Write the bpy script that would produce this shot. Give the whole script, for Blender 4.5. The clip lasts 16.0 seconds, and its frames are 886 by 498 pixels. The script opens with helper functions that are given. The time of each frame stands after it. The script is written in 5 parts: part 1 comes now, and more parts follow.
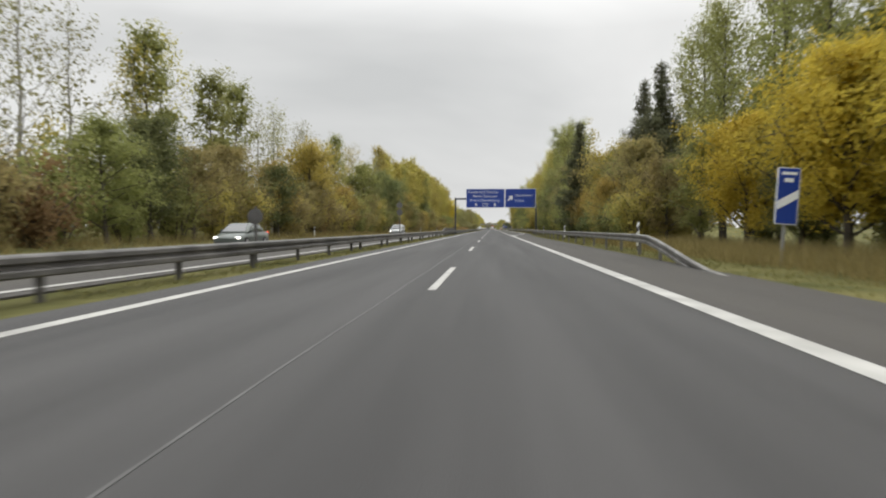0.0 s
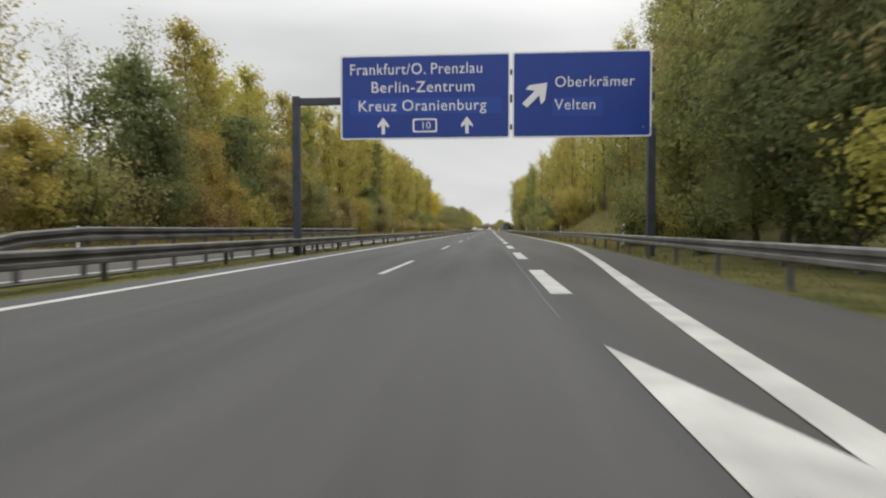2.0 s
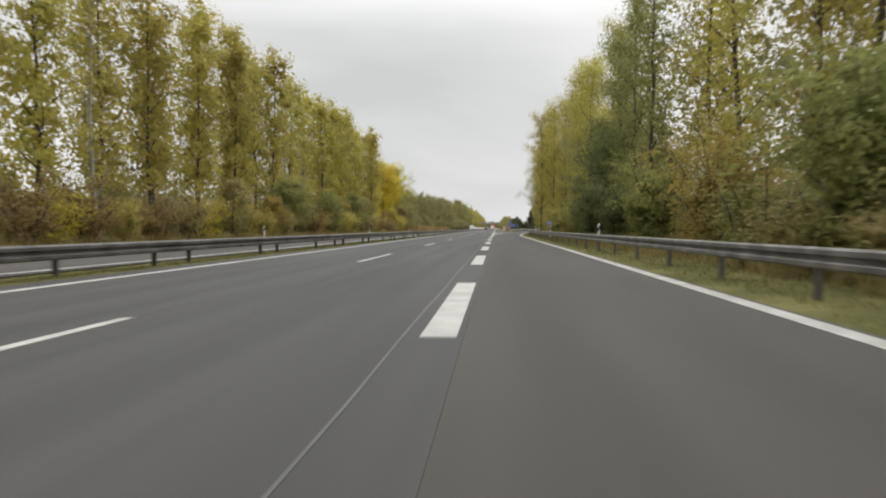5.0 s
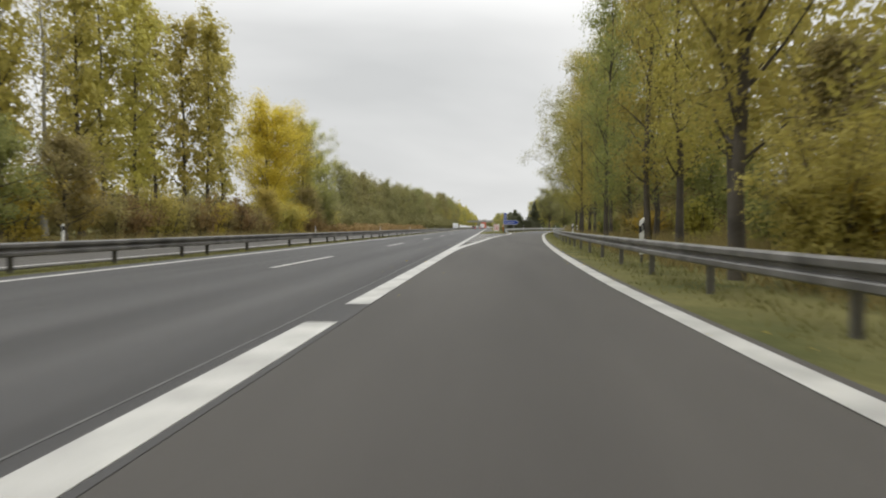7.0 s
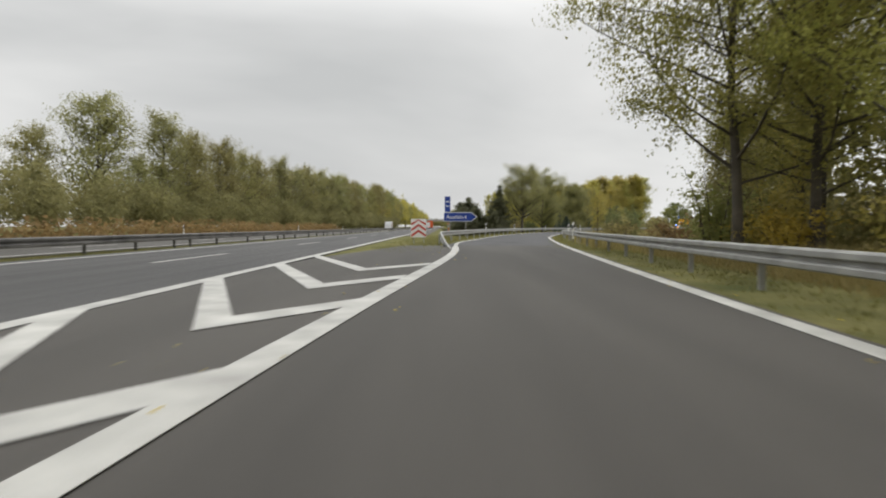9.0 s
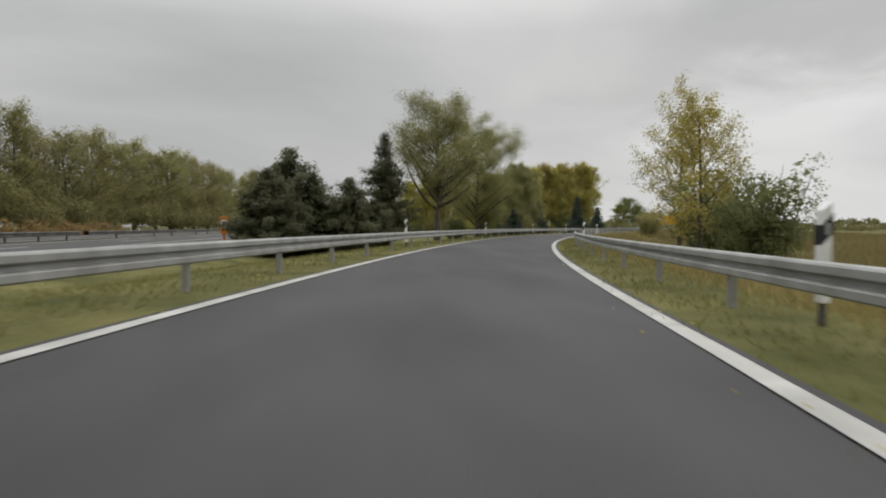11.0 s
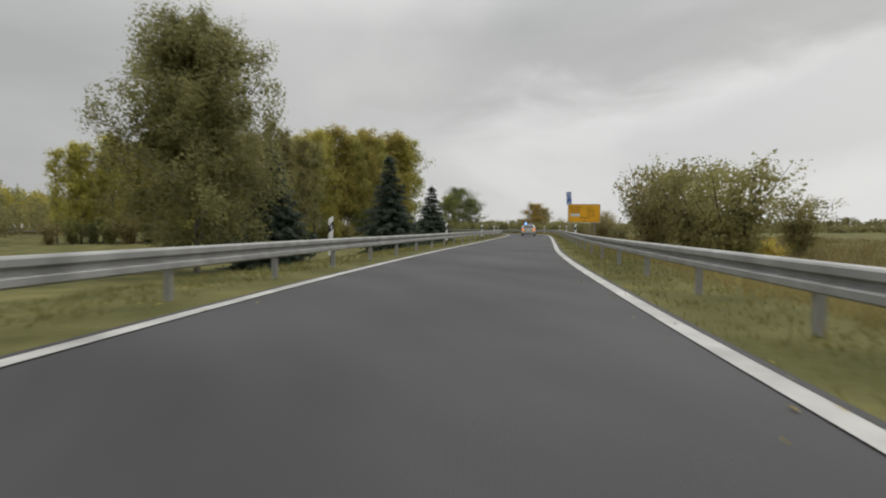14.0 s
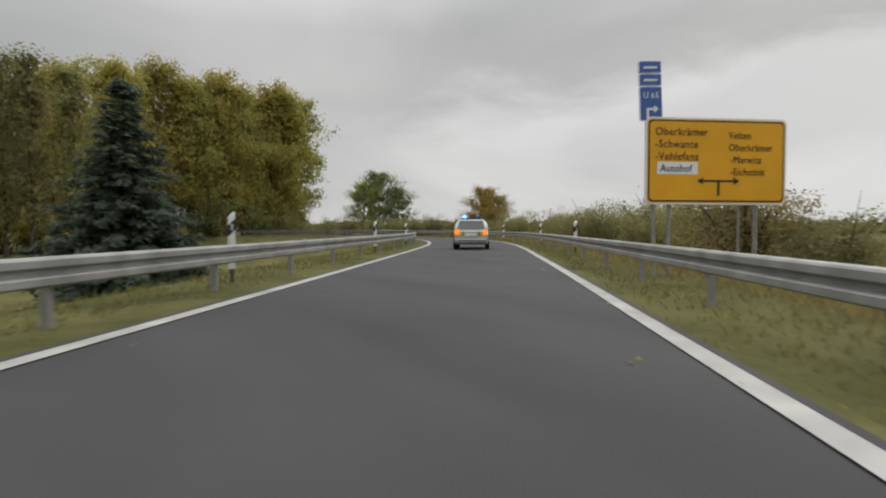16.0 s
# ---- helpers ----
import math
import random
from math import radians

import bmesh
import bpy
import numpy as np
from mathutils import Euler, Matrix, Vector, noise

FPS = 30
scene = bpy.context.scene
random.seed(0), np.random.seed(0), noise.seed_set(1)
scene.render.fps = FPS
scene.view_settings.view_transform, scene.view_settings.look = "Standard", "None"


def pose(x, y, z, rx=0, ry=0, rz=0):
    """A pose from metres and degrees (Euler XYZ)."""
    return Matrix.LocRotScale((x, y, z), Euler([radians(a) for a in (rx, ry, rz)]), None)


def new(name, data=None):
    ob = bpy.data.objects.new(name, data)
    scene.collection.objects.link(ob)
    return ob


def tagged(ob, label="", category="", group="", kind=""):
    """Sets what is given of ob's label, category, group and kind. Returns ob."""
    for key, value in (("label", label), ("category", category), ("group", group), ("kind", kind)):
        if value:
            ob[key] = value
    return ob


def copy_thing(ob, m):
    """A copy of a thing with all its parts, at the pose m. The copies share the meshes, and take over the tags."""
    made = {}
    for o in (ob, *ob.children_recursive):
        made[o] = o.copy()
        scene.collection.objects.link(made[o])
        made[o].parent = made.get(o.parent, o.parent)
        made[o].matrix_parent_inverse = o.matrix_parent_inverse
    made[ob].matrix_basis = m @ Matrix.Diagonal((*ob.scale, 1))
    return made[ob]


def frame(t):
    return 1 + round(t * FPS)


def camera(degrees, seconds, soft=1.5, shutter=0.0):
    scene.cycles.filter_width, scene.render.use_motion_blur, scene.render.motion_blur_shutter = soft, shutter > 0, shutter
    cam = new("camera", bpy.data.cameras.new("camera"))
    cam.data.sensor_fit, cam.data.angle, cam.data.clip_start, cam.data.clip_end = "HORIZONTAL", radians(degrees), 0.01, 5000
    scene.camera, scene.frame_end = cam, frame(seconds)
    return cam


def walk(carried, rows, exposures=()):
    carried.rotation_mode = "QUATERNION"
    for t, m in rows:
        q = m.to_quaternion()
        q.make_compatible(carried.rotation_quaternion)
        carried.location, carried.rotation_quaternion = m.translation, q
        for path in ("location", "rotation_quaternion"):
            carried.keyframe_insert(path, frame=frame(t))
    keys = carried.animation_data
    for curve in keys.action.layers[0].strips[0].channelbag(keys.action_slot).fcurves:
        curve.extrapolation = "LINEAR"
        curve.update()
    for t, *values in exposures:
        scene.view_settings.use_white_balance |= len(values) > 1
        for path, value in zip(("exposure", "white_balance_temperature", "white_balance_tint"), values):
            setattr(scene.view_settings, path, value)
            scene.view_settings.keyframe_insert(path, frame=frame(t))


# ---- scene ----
cam = camera(72.0, 16.0, soft=2.0, shutter=0.14)
EYE, LEAN = 0.945, 0.0
# seconds, x, y, turn to the right and tilt down in degrees
PATH = [
    (0.0, 0.91, 0.00, -4.55, 1.95), (0.5, 1.26, 19.44, -4.60, 2.07), (1.0, 1.60, 39.15, -4.45, 2.01),
    (1.5, 2.00, 58.23, -4.55, 1.90), (2.0, 2.32, 77.49, -4.45, 1.84), (2.5, 2.66, 96.21, -4.55, 1.97),
    (3.0, 2.97, 115.29, -4.75, 1.87), (3.5, 3.23, 133.29, -4.75, 1.94), (4.3, 3.56, 161.90, -4.85, 1.94),
    (5.2, 3.94, 193.90, -4.98, 1.94), (6.0, 4.28, 222.06, -5.05, 1.93), (6.5, 4.59, 238.41, -4.79, 2.09),
    (7.0, 5.02, 254.70, -4.35, 2.07), (7.5, 5.60, 270.63, -3.85, 2.08), (8.0, 6.15, 286.47, -3.00, 2.20),
    (8.5, 6.72, 302.02, -1.80, 2.10), (9.0, 7.60, 317.31, 0.00, 2.10), (9.5, 9.04, 332.12, 1.90, 2.10),
    (10.0, 10.90, 346.35, 3.80, 2.10), (10.5, 13.12, 359.98, 5.50, 2.10), (11.0, 15.63, 373.04, 7.00, 2.10),
    (11.5, 18.35, 385.58, 8.80, 2.10), (12.0, 21.50, 397.60, 11.26, 2.10), (12.5, 25.40, 409.90, 14.48, 1.97),
    (13.0, 29.83, 421.56, 17.86, 1.97), (13.5, 34.77, 432.64, 21.13, 1.97), (14.0, 40.35, 443.40, 24.43, 1.97),
    (14.5, 46.12, 453.27, 27.09, 1.97), (15.0, 52.40, 463.10, 28.68, 1.97), (15.5, 58.54, 472.24, 29.30, 1.97),
    (16.0, 64.60, 481.19, 29.30, 1.97),
]
walk(cam, [(t, pose(x, y, EYE, 90 - down, LEAN, -turn)) for t, x, y, turn, down in PATH],
     exposures=[(0.0, 0.05), (7.5, 0.12), (9.0, -0.05), (11.3, -0.42), (12.5, -0.36), (14.0, -0.48), (16.0, -0.52)])

# ---------------------------------------------------------------- sky and light
world = bpy.data.worlds.new("overcast_sky")
scene.world = world
world.use_nodes = True
wn, wl = world.node_tree.nodes, world.node_tree.links
wn.clear()


def wnode(kind, **values):
    n = wn.new(kind)
    for key, v in values.items():
        n.inputs[key].default_value = v
    return n


sky = wn.new("ShaderNodeTexSky")
sky.sky_type, sky.sun_disc = "NISHITA", False
sky.sun_elevation, sky.sun_rotation = radians(32), radians(70)
sky.air_density, sky.dust_density = 1.5, 3.0
coord = wn.new("ShaderNodeTexCoord")
stretch = wn.new("ShaderNodeMapping")
stretch.inputs["Scale"].default_value = (1.0, 1.0, 2.6)
stretch.inputs["Location"].default_value = (2.3, 0.4, 0.0)
wl.new(coord.outputs["Generated"], stretch.inputs["Vector"])
cloud = wnode("ShaderNodeTexNoise", Scale=1.35, Detail=5.0, Roughness=0.48, Distortion=0.35)
wl.new(stretch.outputs["Vector"], cloud.inputs["Vector"])
ramp = wn.new("ShaderNodeValToRGB")
ramp.color_ramp.elements[0].position, ramp.color_ramp.elements[0].color = 0.30, (0.63, 0.64, 0.64, 1)
ramp.color_ramp.elements[1].position, ramp.color_ramp.elements[1].color = 0.62, (0.93, 0.93, 0.92, 1)
wl.new(cloud.outputs["Fac"], ramp.inputs["Fac"])
# an overcast sky grows brighter towards the zenith
split = wn.new("ShaderNodeSeparateXYZ")
wl.new(coord.outputs["Generated"], split.inputs["Vector"])
rise = wn.new("ShaderNodeMapRange")
rise.inputs["From Min"].default_value, rise.inputs["From Max"].default_value = 0.30, 0.95
rise.inputs["To Min"].default_value, rise.inputs["To Max"].default_value = 1.0, 3.4
wl.new(split.outputs["Z"], rise.inputs["Value"])
bright = wn.new("ShaderNodeVectorMath")
bright.operation = "SCALE"
wl.new(ramp.outputs["Color"], bright.inputs[0])
wl.new(rise.outputs["Result"], bright.inputs["Scale"])
# and brighter round the hidden sun
near_sun = wn.new("ShaderNodeVectorMath")
near_sun.operation = "DOT_PRODUCT"
near_sun.inputs[1].default_value = (0.797, 0.290, 0.530)
wl.new(coord.outputs["Generated"], near_sun.inputs[0])
halo = wn.new("ShaderNodeMapRange")
halo.interpolation_type = "SMOOTHSTEP"
halo.inputs["From Min"].default_value, halo.inputs["From Max"].default_value = 0.55, 0.98
halo.inputs["To Min"].default_value, halo.inputs["To Max"].default_value = 1.0, 1.35
wl.new(near_sun.outputs["Value"], halo.inputs["Value"])
lit = wn.new("ShaderNodeVectorMath")
lit.operation = "SCALE"
wl.new(bright.outputs["Vector"], lit.inputs[0])
wl.new(halo.outputs["Result"], lit.inputs["Scale"])
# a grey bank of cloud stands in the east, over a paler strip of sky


def wmath(operation, a, b):
    n = wn.new("ShaderNodeMath")
    n.operation = operation
    for socket, v in zip(n.inputs, (a, b)):
        if isinstance(v, (int, float)):
            socket.default_value = v
        else:
            wl.new(v, socket)
    return n.outputs[0]


def wstep(value, low, high, first, last):
    n = wn.new("ShaderNodeMapRange")
    n.interpolation_type = "SMOOTHSTEP"
    for key, v in (("From Min", low), ("From Max", high), ("To Min", first), ("To Max", last)):
        n.inputs[key].default_value = v
    wl.new(value, n.inputs["Value"])
    return n.outputs["Result"]


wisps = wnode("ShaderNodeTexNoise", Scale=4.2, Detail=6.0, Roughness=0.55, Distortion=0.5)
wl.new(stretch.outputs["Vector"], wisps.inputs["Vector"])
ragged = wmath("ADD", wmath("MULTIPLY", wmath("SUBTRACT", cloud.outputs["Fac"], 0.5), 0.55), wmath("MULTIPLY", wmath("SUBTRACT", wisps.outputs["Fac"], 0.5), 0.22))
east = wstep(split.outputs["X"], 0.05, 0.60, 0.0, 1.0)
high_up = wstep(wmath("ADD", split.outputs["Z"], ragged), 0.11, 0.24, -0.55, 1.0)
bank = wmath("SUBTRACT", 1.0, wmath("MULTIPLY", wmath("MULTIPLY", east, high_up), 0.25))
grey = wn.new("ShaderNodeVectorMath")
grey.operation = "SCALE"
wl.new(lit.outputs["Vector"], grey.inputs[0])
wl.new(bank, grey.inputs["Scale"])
veil = wnode("ShaderNodeBackground", Strength=0.97)
wl.new(grey.outputs["Vector"], veil.inputs["Color"])
blue = wnode("ShaderNodeBackground", Strength=0.05)
wl.new(sky.outputs["Color"], blue.inputs["Color"])
both = wn.new("ShaderNodeMixShader")
both.inputs["Fac"].default_value = 0.95
wl.new(blue.outputs[0], both.inputs[1])
wl.new(veil.outputs[0], both.inputs[2])
wout = wn.new("ShaderNodeOutputWorld")
wl.new(both.outputs[0], wout.inputs["Surface"])

sun = new("sun", bpy.data.lights.new("sun", "SUN"))
sun.data.energy, sun.data.angle, sun.data.color = 0.7, radians(25), (1.0, 0.97, 0.92)
sun.matrix_basis = pose(0, 0, 60, 58, 0, 110)
scene.view_settings.exposure = 0.0


# ---------------------------------------------------------------- materials
def material(name, base, rough=0.7, metal=0.0, spread=0.25, scale=4.0, fine=60.0, bump=0.15, second=None, island=False, obj=0.0,
             translucent=0.0, coat=0.0, spec=0.4, along=None):
    """A surface with broad stains, fine grain and relief."""
    m = bpy.data.materials.new(name)
    m.use_nodes = True
    nt = m.node_tree
    n, l = nt.nodes, nt.links
    n.clear()
    out = n.new("ShaderNodeOutputMaterial")
    p = n.new("ShaderNodeBsdfPrincipled")
    p.inputs["Roughness"].default_value, p.inputs["Metallic"].default_value = rough, metal
    p.inputs["Coat Weight"].default_value = coat
    p.inputs["Specular IOR Level"].default_value = spec
    tc = n.new("ShaderNodeTexCoord")
    broad = n.new("ShaderNodeTexNoise")
    broad.inputs["Scale"].default_value, broad.inputs["Detail"].default_value = scale, 5.0
    grain = n.new("ShaderNodeTexNoise")
    grain.inputs["Scale"].default_value, grain.inputs["Detail"].default_value = fine, 3.0
    if along:
        lay = n.new("ShaderNodeMapping")
        lay.inputs["Scale"].default_value = along
        l.new(tc.outputs["Object"], lay.inputs["Vector"])
        l.new(lay.outputs["Vector"], broad.inputs["Vector"])
    else:
        l.new(tc.outputs["Object"], broad.inputs["Vector"])
    l.new(tc.outputs["Object"], grain.inputs["Vector"])
    mix = n.new("ShaderNodeMix")
    mix.data_type = "RGBA"
    lo = second or tuple(c * (1 - spread) for c in base)
    hi = tuple(min(1.0, c * (1 + spread)) for c in base)
    mix.inputs[6].default_value, mix.inputs[7].default_value = (*lo, 1), (*hi, 1)
    sharp = n.new("ShaderNodeMapRange")
    sharp.inputs["From Min"].default_value, sharp.inputs["From Max"].default_value = 0.3, 0.7
    l.new(broad.outputs["Fac"], sharp.inputs["Value"])
    src = sharp.outputs["Result"]
    if island or obj:
        geo = n.new("ShaderNodeNewGeometry")
        info = n.new("ShaderNodeObjectInfo")
        add = n.new("ShaderNodeMath")
        add.operation = "MULTIPLY_ADD"
        l.new((geo.outputs["Random Per Island"] if island else info.outputs["Random"]), add.inputs[0])
        add.inputs[1].default_value = 0.28 if island else 0.6
        half = n.new("ShaderNodeMath")
        half.operation = "MULTIPLY"
        half.inputs[1].default_value = 0.47 if island else 0.4
        l.new(src, half.inputs[0])
        if island:
            whole = n.new("ShaderNodeMath")
            whole.operation = "MULTIPLY_ADD"
            whole.inputs[1].default_value = 0.25
            l.new(info.outputs["Random"], whole.inputs[0])
            l.new(half.outputs[0], whole.inputs[2])
            half = whole
        l.new(half.outputs[0], add.inputs[2])
        src = add.outputs[0]
    l.new(src, mix.inputs[0])
    tint = n.new("ShaderNodeHueSaturation")
    l.new(mix.outputs[2], tint.inputs["Color"])
    fineval = n.new("ShaderNodeMapRange")
    fineval.inputs["To Min"].default_value, fineval.inputs["To Max"].default_value = 1 - spread * 0.6, 1 + spread * 0.6
    l.new(grain.outputs["Fac"], fineval.inputs["Value"])
    if obj:
        info2 = n.new("ShaderNodeObjectInfo")
        hue = n.new("ShaderNodeMapRange")
        hue.inputs["To Min"].default_value, hue.inputs["To Max"].default_value = 0.5 - obj, 0.5 + obj
        l.new(info2.outputs["Random"], hue.inputs["Value"])
        l.new(hue.outputs["Result"], tint.inputs["Hue"])
    l.new(fineval.outputs["Result"], tint.inputs["Value"])
    l.new(tint.outputs["Color"], p.inputs["Base Color"])
    if bump:
        b = n.new("ShaderNodeBump")
        b.inputs["Strength"].default_value, b.inputs["Distance"].default_value = bump, 0.02
        l.new(grain.outputs["Fac"], b.inputs["Height"])
        l.new(b.outputs["Normal"], p.inputs["Normal"])
    end = p.outputs[0]
    if translucent:
        tr = n.new("ShaderNodeBsdfTranslucent")
        l.new(tint.outputs["Color"], tr.inputs["Color"])
        ms = n.new("ShaderNodeMixShader")
        ms.inputs[0].default_value = translucent
        l.new(end, ms.inputs[1])
        l.new(tr.outputs[0], ms.inputs[2])
        end = ms.outputs[0]
    l.new(end, out.inputs["Surface"])
    return m


def glow(name, color, strength):
    m = bpy.data.materials.new(name)
    m.use_nodes = True
    p = m.node_tree.nodes["Principled BSDF"]
    p.inputs["Base Color"].default_value = (*color, 1)
    p.inputs["Emission Color"].default_value = (*color, 1)
    p.inputs["Emission Strength"].default_value = strength
    p.inputs["Roughness"].default_value = 0.25
    return m


def leaf(name, dark, light, obj=0.012):
    return material(name, light, rough=0.6, spread=0.3, scale=0.75, fine=9.0, bump=0.0, second=dark, island=True, obj=obj, translucent=0.53, spec=0.12)


M_ASPHALT = material("asphalt", (0.044, 0.0425, 0.042), 0.75, spread=0.36, scale=0.9, fine=90, bump=0.35, along=(1.3, 0.06, 1))
M_ASPHALT_OLD = material("asphalt_shoulder", (0.053, 0.0485, 0.043), 0.8, spread=0.24, scale=0.8, fine=90, bump=0.35, along=(1.0, 0.09, 1))
M_ASPHALT_RAMP = material("asphalt_ramp", (0.038, 0.037, 0.039), 0.75, spread=0.38, scale=0.7, fine=90, bump=0.35, along=(0.8, 0.25, 1))
M_PAINT = material("road_paint", (0.40, 0.395, 0.37), 0.6, spread=0.16, scale=1.6, fine=50, bump=0.2, second=(0.27, 0.265, 0.25))
M_JOINT = material("joint_sealant", (0.078, 0.077, 0.075), 0.6, spread=0.3, scale=3, fine=40)
M_GRASS = material("grass_ground", (0.112, 0.102, 0.042), 0.95, spread=0.45, scale=0.5, fine=9, bump=0.8, second=(0.060, 0.066, 0.025), spec=0.05)
M_BLADE = leaf("grass_blades", (0.080, 0.088, 0.030), (0.21, 0.188, 0.070))
M_DRY = leaf("dry_grass_blades", (0.13, 0.105, 0.042), (0.29, 0.23, 0.10))
M_WEED = leaf("dry_weeds", (0.085, 0.070, 0.030), (0.20, 0.155, 0.070))
M_STEEL = material("galvanised_steel", (0.31, 0.31, 0.30), 0.6, 0.35, spread=0.15, scale=2.0, fine=25, bump=0.05, second=(0.22, 0.22, 0.21))
M_STEEL_OLD = material("weathered_steel", (0.125, 0.12, 0.115), 0.55, 0.55, spread=0.35, scale=1.4, fine=20, bump=0.08, second=(0.06, 0.058, 0.056))
M_STEEL_WORN = material("worn_steel", (0.19, 0.185, 0.175), 0.5, 0.5, spread=0.3, scale=1.6, fine=22, bump=0.06, second=(0.10, 0.096, 0.09))
M_DARKSTEEL = material("painted_dark_steel", (0.045, 0.05, 0.065), 0.5, 0.2, spread=0.3, scale=2.0)
M_BLUE = material("sign_blue", (0.014, 0.045, 0.26), 0.35, spread=0.10, scale=0.8, fine=20, bump=0.0)
M_BLUE_PATCH = material("sign_blue_newer", (0.020, 0.065, 0.33), 0.35, spread=0.08, scale=0.8, fine=20, bump=0.0)
M_BLUE_FADED = material("sign_blue_faded", (0.050, 0.115, 0.36), 0.4, spread=0.12, scale=1.2, fine=20, bump=0.0)
M_WHITE = material("sign_white", (0.74, 0.75, 0.76), 0.4, spread=0.06, scale=2.0, fine=30, bump=0.0)
M_YELLOW = material("sign_yellow", (0.72, 0.36, 0.010), 0.4, spread=0.08, scale=1.0, fine=20, bump=0.0)
M_BLACK = material("sign_black", (0.018, 0.018, 0.02), 0.5, spread=0.2, scale=3.0, bump=0.0)
M_TEXT = material("sign_lettering", (0.034, 0.027, 0.016), 0.5, spread=0.2, scale=3.0, bump=0.0)
M_RED = material("sign_red", (0.45, 0.03, 0.02), 0.45, spread=0.15, scale=3.0, bump=0.0)
M_PLASTIC = material("post_plastic", (0.72, 0.72, 0.70), 0.5, spread=0.12, scale=3.0, bump=0.02)
M_BARK = material("bark", (0.080, 0.069, 0.054), 0.9, spread=0.4, scale=1.5, fine=14, bump=0.7)
M_BARK_PALE = material("pale_bark", (0.24, 0.23, 0.19), 0.85, spread=0.4, scale=2.5, fine=14, bump=0.6)
L_YGREEN = leaf("leaf_yellow_green", (0.210, 0.195, 0.060), (0.475, 0.410, 0.104))
L_PALE = leaf("leaf_pale_green", (0.160, 0.168, 0.056), (0.41, 0.385, 0.11))
L_GREEN = leaf("leaf_green", (0.122, 0.146, 0.052), (0.318, 0.312, 0.108))
L_DARK = leaf("leaf_dark_green", (0.082, 0.100, 0.045), (0.205, 0.218, 0.086))
L_YELLOW = leaf("leaf_yellow", (0.247, 0.190, 0.037), (0.504, 0.396, 0.074))
L_GOLD = leaf("leaf_gold", (0.30, 0.230, 0.038), (0.58, 0.450, 0.070), 0.01)
L_STRAW = leaf("leaf_straw", (0.235, 0.195, 0.060), (0.470, 0.395, 0.118))
L_RUST = leaf("leaf_rust_brown", (0.140, 0.100, 0.046), (0.285, 0.198, 0.084))
L_AMBER = leaf("leaf_amber", (0.215, 0.166, 0.047), (0.430, 0.330, 0.092))
L_OLIVE = leaf("leaf_olive", (0.140, 0.134, 0.057), (0.310, 0.280, 0.114))
L_BROWN = leaf("leaf_brown_olive", (0.165, 0.140, 0.062), (0.345, 0.285, 0.122))
L_WILLOW = leaf("leaf_grey_green", (0.130, 0.134, 0.058), (0.320, 0.304, 0.130))
L_PINE = leaf("needle_olive", (0.050, 0.056, 0.032), (0.150, 0.150, 0.084), 0.01)
L_SPRUCE = leaf("needle_blue_green", (0.043, 0.058, 0.042), (0.114, 0.143, 0.107), 0.01)
M_CONCRETE = material("concrete", (0.30, 0.29, 0.28), 0.8, spread=0.25, scale=0.7, fine=18, bump=0.2)
M_TYRE = material("rubber", (0.02, 0.02, 0.021), 0.8, spread=0.2, scale=6)
M_RIM = material("alloy", (0.45, 0.45, 0.46), 0.35, 0.8, spread=0.1, scale=6, bump=0.0)
M_SILVER = material("silver_paint", (0.30, 0.31, 0.31), 0.36, 0.45, spread=0.06, scale=1, fine=200, bump=0.0, coat=0.6)
M_PALE_SILVER = material("pale_silver_paint", (0.46, 0.46, 0.45), 0.36, 0.35, spread=0.06, scale=1, fine=200, bump=0.0, coat=0.6)
M_GREYGREEN = material("grey_green_paint", (0.11, 0.125, 0.115), 0.4, 0.3, spread=0.06, scale=1, fine=200, bump=0.0, coat=0.4)
M_CARBLACK = material("black_paint", (0.02, 0.02, 0.022), 0.25, 0.1, spread=0.1, scale=1, bump=0.0, coat=0.7)
M_CARWHITE = material("white_paint", (0.68, 0.69, 0.70), 0.3, 0.0, spread=0.06, scale=1, bump=0.0, coat=0.5)
M_GREENBAND = material("green_foil", (0.03, 0.16, 0.06), 0.4, spread=0.1, scale=2, bump=0.0)
M_YBAND = material("yellow_foil", (0.70, 0.55, 0.02), 0.4, spread=0.1, scale=2, bump=0.0)
M_TRUCKRED = material("red_tarpaulin", (0.55, 0.10, 0.03), 0.6, spread=0.15, scale=1.5)
M_ORANGE = material("orange_enamel", (0.62, 0.20, 0.02), 0.45, spread=0.1, scale=2.0, bump=0.02)
M_GLASS = material("dark_glass", (0.015, 0.018, 0.02), 0.08, 0.0, spread=0.05, scale=1, bump=0.0, coat=1.0)
E_BLUE = glow("blue_beacon", (0.08, 0.22, 1.0), 9.0)
E_AMBER = glow("amber_lamp", (1.0, 0.24, 0.01), 1.25)
E_TAIL = glow("tail_lamp", (0.9, 0.06, 0.01), 1.2)
E_HEAD = glow("head_lamp", (1.0, 0.97, 0.9), 3.0)


# ---------------------------------------------------------------- building helpers
def empty(name, m=None, **tags):
    ob = new(name)
    ob.empty_display_size = 0.3
    if m is not None:
        ob.matrix_basis = m
    return tagged(ob, **tags)


def mesh_of(name, bm, mat):
    me = bpy.data.meshes.new(name)
    bm.to_mesh(me)
    bm.free()
    for mm in (mat if isinstance(mat, (list, tuple)) else [mat]):
        me.materials.append(mm)
    return me


def part(name, bm, mat, parent=None, label=""):
    ob = new(name, mesh_of(name, bm, mat))
    if parent:
        ob.parent = parent
    return tagged(ob, label=label)


